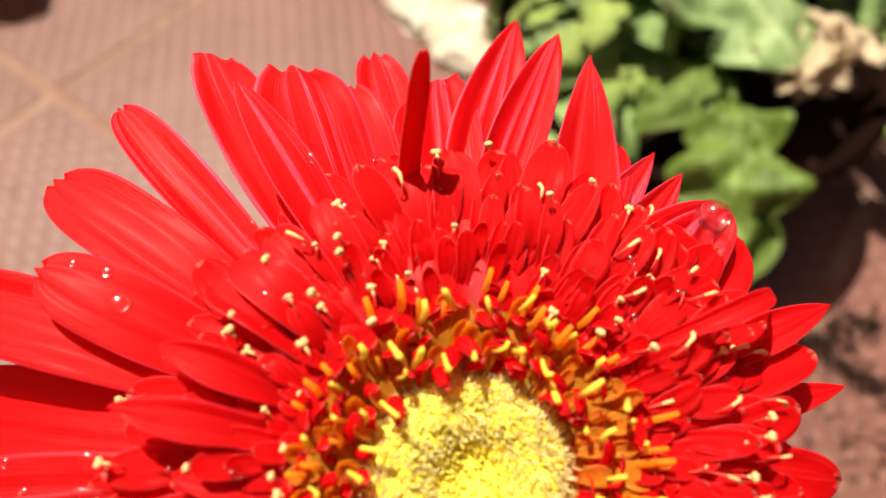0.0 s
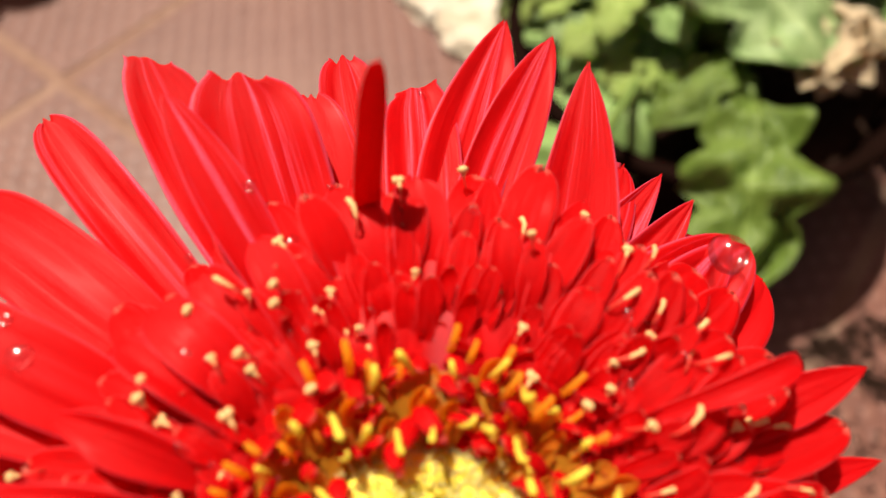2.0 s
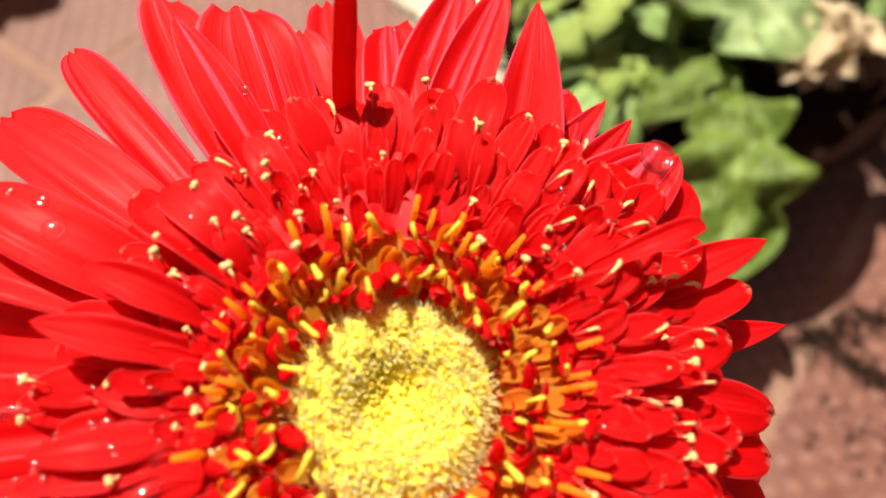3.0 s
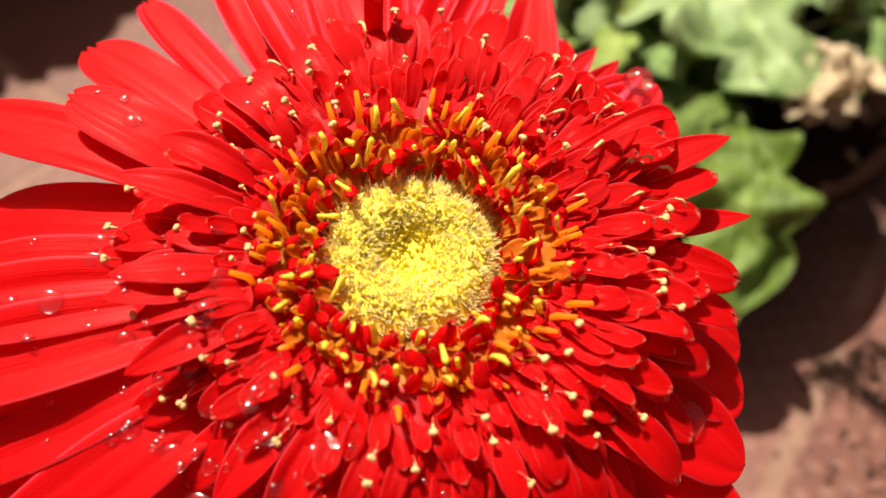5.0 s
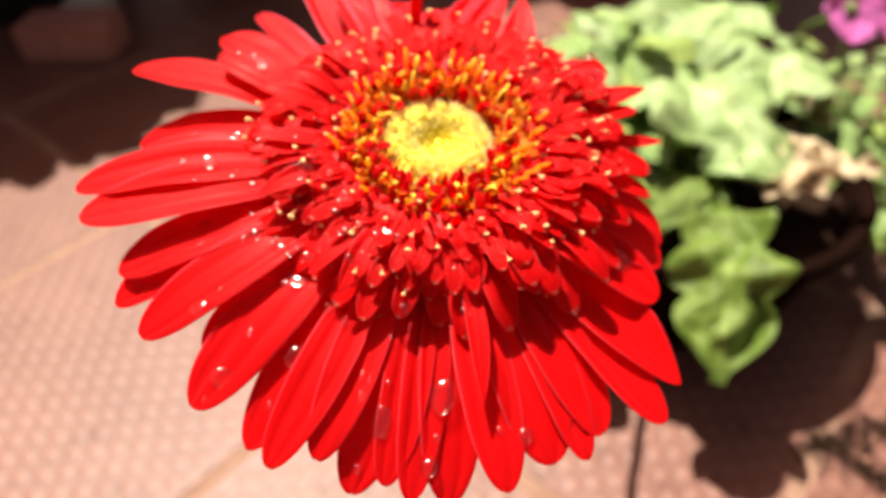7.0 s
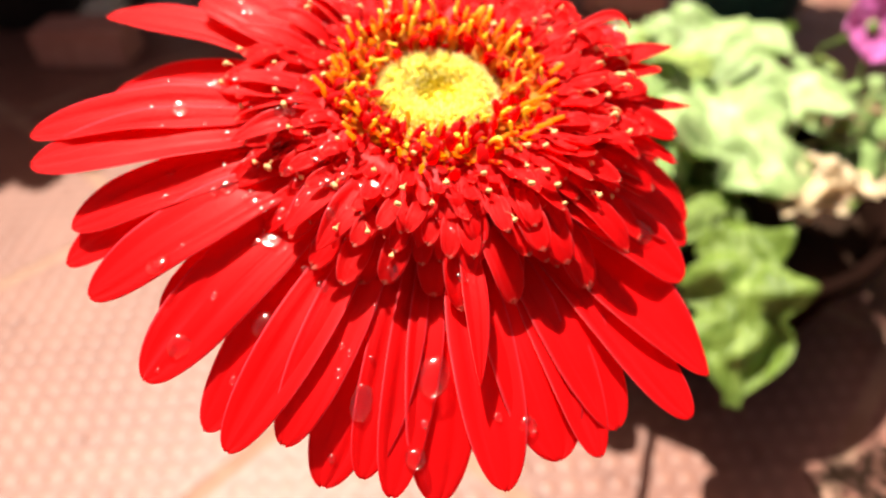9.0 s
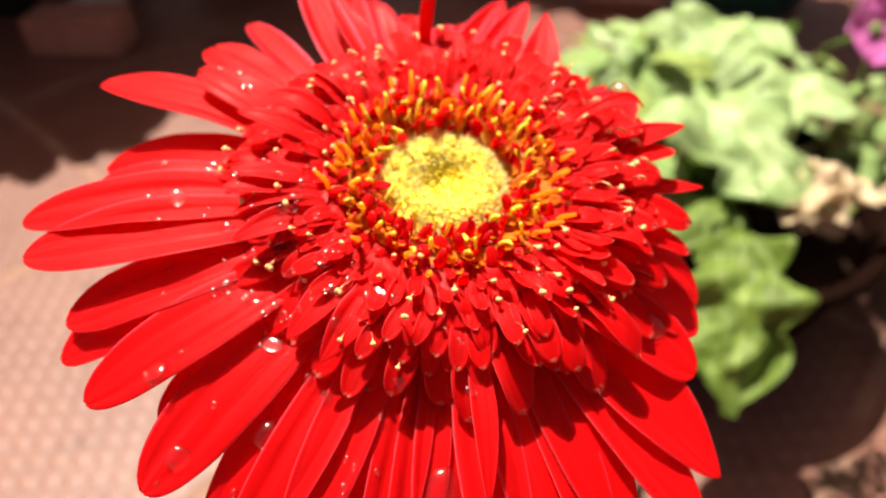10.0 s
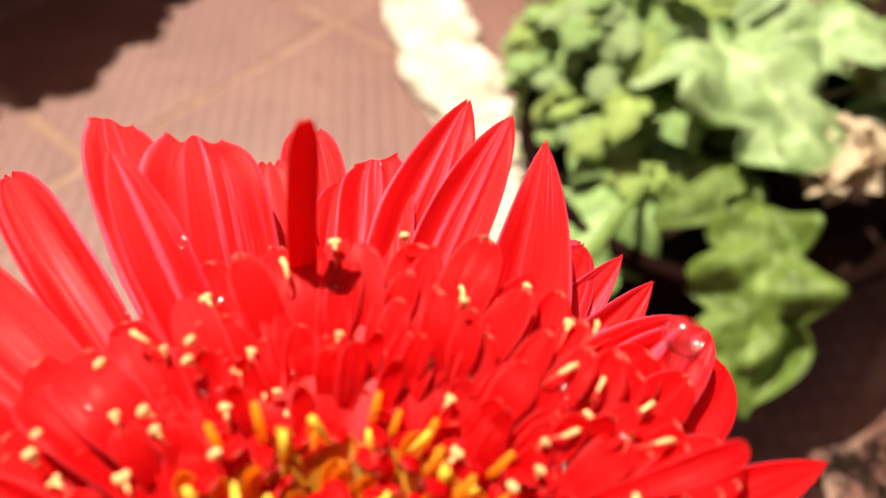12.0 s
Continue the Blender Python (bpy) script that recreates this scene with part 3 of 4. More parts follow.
def crown_at(az, r, hgt):
    """A place on the crown, which closes in round the disc."""
    return polar(az, r, hgt + lean(az, r)) + Vector((MIDDLE.x, MIDDLE.y, 0)) * (U * max(0.0, min(1.0, 1.9 - r / 0.2)))


def crown_matrix(az, r, hgt, pitch, yaw, roll, length):
    return (Matrix.Translation(crown_at(az, r, hgt)) @ Matrix.Rotation(radians(az + yaw), 4, "Z") @ Matrix.Rotation(radians(-pitch), 4, "Y")
            @ Matrix.Rotation(radians(roll), 4, "X") @ Matrix.Scale(length * U, 4))


crown_places = []
RINGS = [  # count, base radius, base height, pitch, length
    (44, 0.240, -0.004, 24, 0.050),
    (54, 0.260, 0.002, 21, 0.060),
    (64, 0.282, 0.008, 18, 0.072),
    (72, 0.306, 0.011, 15, 0.087),
    (78, 0.330, 0.008, 11, 0.106),
    (80, 0.354, -0.002, 8, 0.128),
    (72, 0.376, -0.022, 2, 0.156),
    (60, 0.388, -0.050, -4, 0.204),
]
for ring, (count, r0, h0, pitch0, long0) in enumerate(RINGS):
    for k in range(count):
        az = (k + 0.5 * (ring % 2)) * 360 / count + rng.uniform(-2, 2)
        near = max(0.0, -math.sin(radians(az)))
        far = max(0.0, math.sin(radians(az)))
        side = math.cos(radians(az))
        pitch = pitch0 + rng.uniform(-11, 11) - (4 + 2.0 * ring) * near * (ring > 1) + 4 * far * (ring > 0) + 11 * side
        m = crown_matrix(az, r0 + rng.uniform(-0.012, 0.012), h0 + rng.uniform(-0.010, 0.010), pitch, rng.uniform(-15, 15), rng.uniform(-17, 17),
                         long0 * rng.uniform(0.84, 1.14) * (1 + 0.26 * max(0.0, side)))
        me = rng.choice(shapes[:6] if ring < 5 else shapes[6:])
        ob = part("crown_petal", me, gerbera)
        ob.matrix_local = m
        keep_surface(me, m)
        crown_places.append((az, m, ob))

verts, faces = [], []
for i in range(13):
    r = 0.15 + 0.28 * i / 12
    z = -0.012 - 0.020 * max(0.0, (0.24 - r) / 0.09) + 0.026 * math.exp(-(((r - 0.31) / 0.10) ** 2))
    for k in range(72):
        q = 2 * math.pi * k / 72
        verts.append(crown_at(math.degrees(q), r * (1 + 0.02 * rng.random()), z + 0.020 * rng.random()))
for i in range(12):
    for k in range(72):
        faces.append((i * 72 + k, (i + 1) * 72 + k, (i + 1) * 72 + (k + 1) % 72, i * 72 + (k + 1) % 72))
part("floret_bed", mesh_from(verts, faces, [RED_SMALL, ORANGE], [(v.x / U, v.y / U) for v in verts], [int(k < 5 * 72) for k in range(len(faces))]), gerbera, "packed red floret bases")

# florets round the disc: orange tubes, small red lips, yellow anthers
tube_v, tube_f = tube([(0, 0, 0), (0.25, 0, 0.35), (0.35, 0, 0.75), (0.55, 0, 1.0)], [0.030, 0.038, 0.05, 0.035], 8)
tube_data = mesh_from(tube_v, tube_f, [ORANGE], [(0.5, v[2]) for v in tube_v])
lip_data = [floret_shape(0.75, 0.8, 0.7, 2.4, 21, [RED_SMALL, RED_SMALL]), floret_shape(0.65, 1.2, 0.8, 2.2, 25, [RED_SMALL, RED_SMALL])]
flame_data = floret_shape(0.50, 0.15, 0.6, 2.0, 30, [ORANGE, ORANGE])
rod = [[(0, 0, 0), (0.05, 0, 0.5), (0.12, 0, 0.85), (0.16, 0, 1.0)], [(0, 0, 0), (0.02, 0, 0.45), (0.16, 0, 0.8), (0.42, 0, 0.95)]]
anther_data = []
for pts in rod:
    v, f = tube(pts, [0.095, 0.10, 0.125, 0.08], 8)
    anther_data.append(mesh_from(v, f, [YELLOW]))
for k in range(150):
    az = k * 360 / 150 + rng.uniform(-3, 3)
    r = 0.195 + 0.090 * ((k * 7) % 5) / 5 + rng.uniform(-0.01, 0.01)
    turn = Matrix.Rotation(radians(az), 4, "Z")
    if k % 3 == 1:
        ob = part("orange_floret_tube", tube_data, gerbera)
        base = Matrix.Translation(crown_at(az, r, -0.05)) @ turn @ Matrix.Scale(0.115 * U * rng.uniform(0.8, 1.2), 4)
    else:
        ob = part("orange_floret_tube", flame_data, gerbera)
        base = crown_matrix(az, r - 0.020, 0.004, 34 + rng.uniform(-18, 18), rng.uniform(-15, 15), rng.uniform(-25, 25), rng.uniform(0.048, 0.072))
    ob.matrix_local = base
    if k % 5 in (1, 3, 4):
        continue
    floret = ob
    ob = part("anther", anther_data[k % 2], floret)
    tip = Matrix.Rotation(radians(rng.uniform(-75, 40)), 4, "Y") @ Matrix.Rotation(radians(rng.uniform(-30, 30)), 4, "X")
    ob.matrix_local = base.inverted() @ Matrix.Translation(crown_at(az + rng.uniform(-3, 3), r * 0.85 + 0.032, rng.uniform(0.036, 0.062))) @ turn @ tip @ Matrix.Scale(0.043 * U * rng.uniform(0.75, 1.25), 4)
for k in range(165):
    az = k * 360 / 165 + rng.uniform(-4, 4)
    ob = part("floret_lip", lip_data[k % 2], gerbera)
    ob.matrix_local = crown_matrix(az, 0.174 + 0.14 * ((k * 3) % 7) / 7, -0.010 + rng.uniform(-0.01, 0.02), 48 + rng.uniform(-25, 25), rng.uniform(-35, 35),
                                   rng.uniform(-50, 50), rng.uniform(0.038, 0.058))

# stigmas: a thin pink style that curls over, with a thick cream forked end
stigma_data = []
for pts, fork in (([(0, 0, 0), (0.04, 0, 0.45), (0.14, 0, 0.8), (0.34, 0, 0.98)], 0.10), ([(0, 0, 0), (0.08, 0, 0.4), (0.30, 0, 0.72), (0.66, 0, 0.80)], 0.16),
                  ([(0, 0, 0), (0.02, 0, 0.5), (0.06, 0, 0.85), (0.12, 0, 1.05)], 0.13)):
    v, f = tube(pts, [0.035, 0.04, 0.05, 0.10], 7)
    slots = [0] * (len(f) - 8) + [1] * 8
    for s in (-1, 1):
        e = Vector(pts[-1])
        way = (e - Vector(pts[-2])).normalized()
        v2, f2 = tube([e - way * 0.06, e + way * 0.10 + Vector((0, s * fork * 0.6, 0)), e + way * 0.22 + Vector((0, s * fork, -0.05))], [0.11, 0.165, 0.09], 7)
        f += [tuple(i + len(v) for i in q) for q in f2]
        slots += [1] * len(f2)
        v += v2
    stigma_data.append(mesh_from(v, f, [STYLE, CREAM], slots=slots))


def disc_height(r):
    """The centre is a soft ring round a deep hollow."""
    return -0.022 + 0.052 * math.exp(-(((r - 0.106) / 0.056) ** 2)) + 0.016 * max(0.0, min(1.0, (r - 0.106) / 0.07)) - 0.02 * max(0.0, (r - 0.14) / 0.05) ** 2


verts, faces = [], []
for i in range(15):
    r = 0.166 * i / 14
    for s in range(40):
        q = 2 * math.pi * s / 40
        bump = 0.008 * noise.noise(Vector((r * math.cos(q) * 30, r * math.sin(q) * 30, 3)))
        verts.append((MIDDLE + Vector((r * math.cos(q), r * math.sin(q), disc_height(r) + lean(math.degrees(q), r) + bump - 0.002))) * U)
for i in range(14):
    for s in range(40):
        faces.append((i * 40 + s, (i + 1) * 40 + s, (i + 1) * 40 + (s + 1) % 40, i * 40 + (s + 1) % 40))
part("disc", mesh_from(verts, faces, [DISC]), gerbera, "domed yellow-green disc with a hollow centre")


def sprout(count, r_low, r_high, length, thickness, spread, mat, name, label, blunt):
    """Many tiny upright buds or hairs in one mesh."""
    verts, faces = [], []
    for _ in range(count):
        r = math.sqrt(rng.uniform(r_low ** 2, r_high ** 2))
        q = rng.uniform(0, 2 * math.pi)
        foot = MIDDLE + Vector((r * math.cos(q), r * math.sin(q), disc_height(r) + lean(math.degrees(q), r) - 0.010))
        slope = (disc_height(r + 0.01) - disc_height(r - 0.01)) / 0.02
        way = Vector((-slope * math.cos(q) * 0.8, -slope * math.sin(q) * 0.8, 1)) + Vector((rng.gauss(0, spread), rng.gauss(0, spread), 0))
        way.normalize()
        tall = length * rng.uniform(0.6, 1.35)
        a = way.orthogonal().normalized()
        b = way.cross(a)
        n0 = len(verts)
        rows = [(0.0, 1.0), (0.55, 1.15 if blunt else 0.7), (0.9, 0.8 if blunt else 0.35)]
        for up, wide in rows:
            for s in range(4):
                verts.append((foot + way * tall * up + (a * math.cos(s * math.pi / 2) + b * math.sin(s * math.pi / 2)) * thickness * wide) * U)
        verts.append((foot + way * tall) * U)
        for k in range(2):
            for s in range(4):
                faces.append((n0 + k * 4 + s, n0 + k * 4 + (s + 1) % 4, n0 + k * 4 + 4 + (s + 1) % 4, n0 + k * 4 + 4 + s))
        for s in range(4):
            faces.append((n0 + 8 + s, n0 + 8 + (s + 1) % 4, n0 + 12))
    tagged(part(name, mesh_from(verts, faces, [mat]), gerbera, label), kind="stuff")


sprout(950, 0.0, 0.142, 0.015, 0.0038, 0.24, BUD, "bud_bed", "tight yellow-green buds", True)
sprout(3000, 0.066, 0.176, 0.024, 0.0019, 0.60, FUZZ, "disc_fuzz", "pale yellow fuzz", False)

# receptacle and stem
v, f = lathe([(0.001, -0.42), (0.06, -0.41), (0.10, -0.36), (0.20, -0.24), (0.30, -0.15), (0.30, -0.09), (0.10, -0.06), (0.001, -0.06)], 24)
part("receptacle", mesh_from([Vector(p) * U for p in v], f, [STEM]), gerbera, "green flower base")
stem_foot = HEAD.inverted() @ Vector((0.135, 0.385, 0.05))
stem_top = Vector((0, 0, -0.38 * U))
pts = [stem_top * (1 - s) ** 3 + (stem_top + Vector((0, 0, -0.12))) * 3 * s * (1 - s) ** 2 + (stem_foot + Vector((-0.02, -0.04, 0.10))) * 3 * s * s * (1 - s) + stem_foot * s ** 3
       for s in [k / 20 for k in range(21)]]
v, f = tube(pts, [0.0028 + 0.0006 * k / 20 for k in range(21)], 12)
part("stem", mesh_from(v, f, [STEM]), gerbera, "slender green stem")

# water drops
from mathutils.bvhtree import BVHTree

tree = BVHTree.FromPolygons([tuple(p) for p in surface_v], surface_f)


for az, m, petal in crown_places:
    if rng.random() > 0.24:
        continue
    along = rng.uniform(0.35, 0.85)
    place = m @ Vector((along, rng.uniform(-0.08, 0.08), 0.06))
    ob = part("stigma", rng.choice(stigma_data), petal)
    tip = Matrix.Rotation(radians(rng.uniform(5, 60)), 4, "Y") @ Matrix.Rotation(radians(rng.uniform(-25, 25)), 4, "X")
    ob.matrix_local = m.inverted() @ Matrix.Translation(place) @ Matrix.Rotation(radians(az + rng.uniform(-25, 25)), 4, "Z") @ tip @ Matrix.Scale(rng.uniform(0.028, 0.046) * U, 4)


# larger ones that curl over the outer petals of the crown
v, f = tube([(0, 0, 0), (0.12, 0, 0.34), (0.42, 0, 0.62), (0.80, 0, 0.66), (1.10, 0, 0.42), (1.18, 0, 0.20)], [0.03, 0.035, 0.055, 0.085, 0.10, 0.04], 8)
curl_data = mesh_from(v, f, [STYLE, CREAM], slots=[0] * 16 + [1] * (len(f) - 16))
for az, r in ((55, 0.55), (57, 0.45), (41, 0.51), (38, 0.48), (51, 0.39), (48, 0.48), (30, 0.38), (24, 0.48), (22, 0.53), (16, 0.49), (13, 0.52), (19, 0.32), (13, 0.42),
              (359, 0.39), (354, 0.46), (2, 0.48), (129, 0.49), (107, 0.51), (77, 0.50)):
    place, normal, _, _ = tree.ray_cast(polar(az, r - 0.03, 0.6), Vector((0, 0, -1)))
    ob = part("stigma", curl_data, gerbera)
    ob.matrix_local = (Matrix.Translation(place - Vector((0, 0, 0.004 * U))) @ Matrix.Rotation(radians(az + rng.uniform(-30, 30)), 4, "Z")
                       @ Matrix.Rotation(radians(rng.uniform(-15, 15)), 4, "X") @ Matrix.Scale(rng.uniform(0.036, 0.054) * U, 4))


def drop_mesh(squash, k):
    verts, faces = [], []
    rows, cols = 14, 20
    for i in range(rows + 1):
        a = math.pi * i / rows
        for s in range(cols):
            q = 2 * math.pi * s / cols
            z = math.cos(a)
            w = 1 + 0.10 * noise.noise(Vector((math.cos(q) * 0.9 + k * 5, math.sin(q) * 0.9, k)))
            verts.append((math.sin(a) * math.cos(q) * w, math.sin(a) * math.sin(q) * w, (z if z > 0 else z * 0.35) * squash))
    for i in range(rows):
        for s in range(cols):
            faces.append((i * cols + s, (i + 1) * cols + s, (i + 1) * cols + (s + 1) % cols, i * cols + (s + 1) % cols))
    me = mesh_from(verts, faces, [WATER])
    return me


drop_data = [drop_mesh(0.50, 1), drop_mesh(0.62, 2), drop_mesh(0.32, 3)]


def drop(az, r, size, k=0, long=1.0, label="clear round water drop lying on a red petal"):
    """A drop that rests on whatever petal lies under this place of the head."""
    p = polar(az, r, 0.6)
    place, normal, _, _ = tree.ray_cast(p, Vector((0, 0, -1)))
    if place is None:
        return
    if normal.z < 0:
        normal = -normal
    if normal.z < 0.45:
        return
    ob = new("water_drop", drop_data[k])
    lie = normal.to_track_quat("Z", "Y").to_matrix().to_4x4()
    ob.matrix_world = HEAD @ Matrix.Translation(place + normal * size * U * 0.12) @ lie @ Matrix.Rotation(radians(az), 4, "Z") @ Matrix.Diagonal((size * U * long, size * U, size * U, 1))
    tagged(ob, label, "water drop", "water drops on the flower")


drop(244.5, 0.727, 0.036, 1)
drop(235.7, 0.88, 0.030, 0)
drop(223.8, 0.817, 0.032, 0, 1.2)
drop(278, 0.733, 0.038, 1, 1.4)
drop(292.3, 0.873, 0.024, 1)
drop(275.9, 0.901, 0.026, 1)
drop(266.1, 0.807, 0.026, 2, 1.7)
drop(281.8, 0.564, 0.014, 1, 1.2)
drop(233.7, 0.584, 0.020, 2, 1.4)
drop(335, 0.655, 0.036, 1, 1.2)
drop(231, 0.61, 0.018, 2)
drop(251, 0.61, 0.015, 2)
drop(190, 0.76, 0.015, 1)
drop(191, 0.685, 0.024, 2)
drop(120, 0.61, 0.010, 1)
drop(117, 0.51, 0.014, 0)
drop(112, 0.845, 0.020, 0)
drop(91, 0.83, 0.011, 1)
drop(156, 0.66, 0.020, 0)
for _ in range(36):
    drop(rng.uniform(180, 258), rng.uniform(0.36, 0.62), rng.uniform(0.005, 0.011), 1, rng.uniform(1.0, 1.4), "small water drop on wet red petals")
for az, r in ((234.1, 0.759), (245.2, 0.856), (259.8, 0.707), (261, 0.764), (261.6, 0.718), (265.8, 0.714), (266.9, 0.776), (286.9, 0.662), (264, 0.914), (305.4, 0.965),
              (276.9, 0.833), (287.6, 0.848), (235.7, 0.944), (179, 0.819), (179.3, 0.754), (182.8, 0.718), (196.4, 0.722), (205.7, 0.713), (215.9, 0.633), (210.7, 0.739),
              (223.4, 0.754), (153, 0.71), (154, 0.77)):
    drop(az, r, rng.uniform(0.008, 0.013), rng.choice((0, 1)))
for _ in range(60):
    drop(rng.uniform(0, 360), rng.uniform(0.28, 0.62), rng.uniform(0.004, 0.010), rng.choice((0, 1)), 1.0, "tiny water bead among the crown petals")
for az, r in ((203, 0.40), (214, 0.46), (230, 0.42), (250, 0.42), (179, 0.62), (224, 0.56)):
    drop(az, r, 0.019, 1, 1.3, "water drop lying across wet red petals")
for az, r in ((206, 0.44), (212, 0.52), (219, 0.40), (224, 0.47), (231, 0.53), (238, 0.44), (216, 0.60), (200, 0.56), (245, 0.50)):
    drop(az, r, rng.uniform(0.012, 0.018), 1, rng.uniform(1.0, 1.2), "water drop lying among wet crown petals")
# water lying in long patches over the wet petals
for az, r, size, k, long in ((196, 0.375, 0.011, 2, 2.0), (206, 0.41, 0.012, 2, 2.0), (215, 0.465, 0.013, 2, 1.8), (184, 0.605, 0.014, 2, 2.4), (251, 0.395, 0.011, 2, 2.0),
                             (229, 0.40, 0.013, 1, 1.3), (266, 0.55, 0.011, 2, 1.8)):
    drop(az, r, size, k, long, "long patch of clear water lying over wet petals")
# the heavy drop that hangs at a petal's tip
pendant = new("water_drop", drop_mesh(1.05, 6))
pendant.matrix_world = HEAD @ Matrix.Translation(polar(44.1, 0.715, 0.012)) @ Matrix.Scale(0.037 * U, 4)
tagged(pendant, "large clear drop hanging from a petal tip", "water drop", "water drops on the flower")


# ---------------------------------------------------------------- leaves and pots behind
rng.seed(12)


def leaf_half(width, lobes, depth):
    """Half width of a lobed leaf, with notches between the lobes."""
    def half(s):
        env = math.sin(math.pi * min(1.0, 0.06 + 0.94 * s) ** 0.85) ** 0.75 * (0.65 + 0.35 * s) if s < 0.97 else 0.12
        notch = 1 - depth * (1 - abs(math.sin(math.pi * (lobes * s + 0.15))) ** 0.7)
        return max(0.5 * width * env * notch, 0.015 * width)
    return half


def lobed_leaf(parent, base, tip, width, bow, mat, lobes=3, depth=0.45, cup=-0.1, twist=0.0, up=(0, 0, 1), wave=0.6, name="leaf", stalk=None, label="", crinkle=0.17):
    me = blade(bent(base, tip, bow), leaf_half(width, lobes, depth), cup, 0.0, twist, 0.03, up, 0.0008, 44, 16, wave, rng.uniform(0, 60), [mat, mat], name, crinkle=crinkle)
    leaf = part(name, me, parent, label)
    if stalk is not None:
        a, b = Vector(stalk), Vector(base)
        c = (a + b) / 2 + Vector((0, 0, 0.03))
        pts = [a * (1 - s) ** 2 + c * 2 * s * (1 - s) + b * s * s for s in [k / 8 for k in range(9)]]
        v, f = tube(pts, [0.0022] * 9, 8)
        part("leaf_stalk", mesh_from(v, f, [STEM]), leaf)


def pot(name, label, at, radius, height, mat, group="", fill=0.86):
    """Tapered pot with a rolled rim, filled with soil."""
    ob = thing(name, label, "plant pot", Matrix.Translation(at), group)
    lip = radius * 0.09
    v, f = lathe([(0.001, 0), (radius * 0.72, 0), (radius * 0.76, 0.006), (radius * 0.95, height * 0.84), (radius * 0.99, height * 0.86), (radius * 1.03, height * 0.97),
                  (radius * 1.01, height), (radius * 0.95, height * 0.99), (radius * 0.90, height * 0.80), (radius * 0.84, height * 0.5)], 40)
    part("body", mesh_from(v, f, [mat]), ob)
    v, f = lathe([(radius * 0.89, height * fill), (radius * 0.6, height * fill * 1.02), (radius * 0.3, height * fill * 1.01), (0.001, height * fill * 1.03)], 28, 0.02)
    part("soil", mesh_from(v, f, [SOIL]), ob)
    return ob


pot("flower_pot", "plant pot coloured near-black as if in shade, under the gerbera leaves", (0.166, 0.358, 0.0), 0.127, 0.112, SHADED_CLAY, fill=0.84)
HEART = (0.165, 0.355, 0.086)
rosette = thing("gerbera_plant", "rosette of pale green lobed gerbera leaves", "plant")
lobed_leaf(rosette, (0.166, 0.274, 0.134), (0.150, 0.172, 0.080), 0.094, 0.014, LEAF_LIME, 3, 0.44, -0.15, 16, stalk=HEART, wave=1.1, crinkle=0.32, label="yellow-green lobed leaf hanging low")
lobed_leaf(rosette, (0.120, 0.425, 0.150), (0.210, 0.288, 0.135), 0.175, 0.022, LEAF, 4, 0.5, -0.12, 0, stalk=HEART, label="broad pale green lobed leaf")
lobed_leaf(rosette, (0.140, 0.425, 0.135), (0.082, 0.378, 0.120), 0.070, 0.020, LEAF, 3, 0.45, -0.2, 0, stalk=HEART)
lobed_leaf(rosette, (0.190, 0.400, 0.140), (0.300, 0.440, 0.130), 0.130, 0.025, LEAF, 3, 0.45, -0.15, 0, stalk=HEART)
lobed_leaf(rosette, (0.165, 0.430, 0.150), (0.240, 0.550, 0.140), 0.130, 0.030, LEAF, 3, 0.45, -0.15, 0, stalk=HEART)
lobed_leaf(rosette, (0.135, 0.430, 0.150), (0.110, 0.560, 0.130), 0.110, 0.030, LEAF, 3, 0.45, -0.15, 0, stalk=HEART)
# extra leaf hidden behind the flower head, added to widen the floor shadow
lobed_leaf(rosette, (0.110, 0.315, 0.110), (0.045, 0.225, 0.080), 0.100, 0.014, LEAF_DARK, 3, 0.35, -0.2, 0, stalk=HEART)
lobed_leaf(rosette, (0.105, 0.335, 0.085), (0.095, 0.272, 0.050), 0.070, 0.010, LEAF, 2, 0.3, -0.2, 0, stalk=HEART)
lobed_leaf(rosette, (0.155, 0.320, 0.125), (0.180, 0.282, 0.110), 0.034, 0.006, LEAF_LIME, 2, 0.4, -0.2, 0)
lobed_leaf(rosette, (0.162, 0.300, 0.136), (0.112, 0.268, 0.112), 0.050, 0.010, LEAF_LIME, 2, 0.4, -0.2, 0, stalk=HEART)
lobed_leaf(rosette, (0.130, 0.390, 0.132), (0.098, 0.318, 0.104), 0.074, 0.014, LEAF, 3, 0.45, -0.2, 0, stalk=HEART)

small_leaf = [blade(bent((0, 0, 0), (1, 0, 0), 0.12), leaf_half(0.85, n, 0.5), -0.15, 0, 0, 0.0, (0, 0, 1), 0.02, 22, 8, 0.4, n * 7.0, [mt, mt], "leaflet")
              for n, mt in ((2, LEAF_DARK), (3, LEAF_DARK), (3, LEAF), (2, LEAF), (3, LEAF_BRIGHT), (2, LEAF_BRIGHT))]


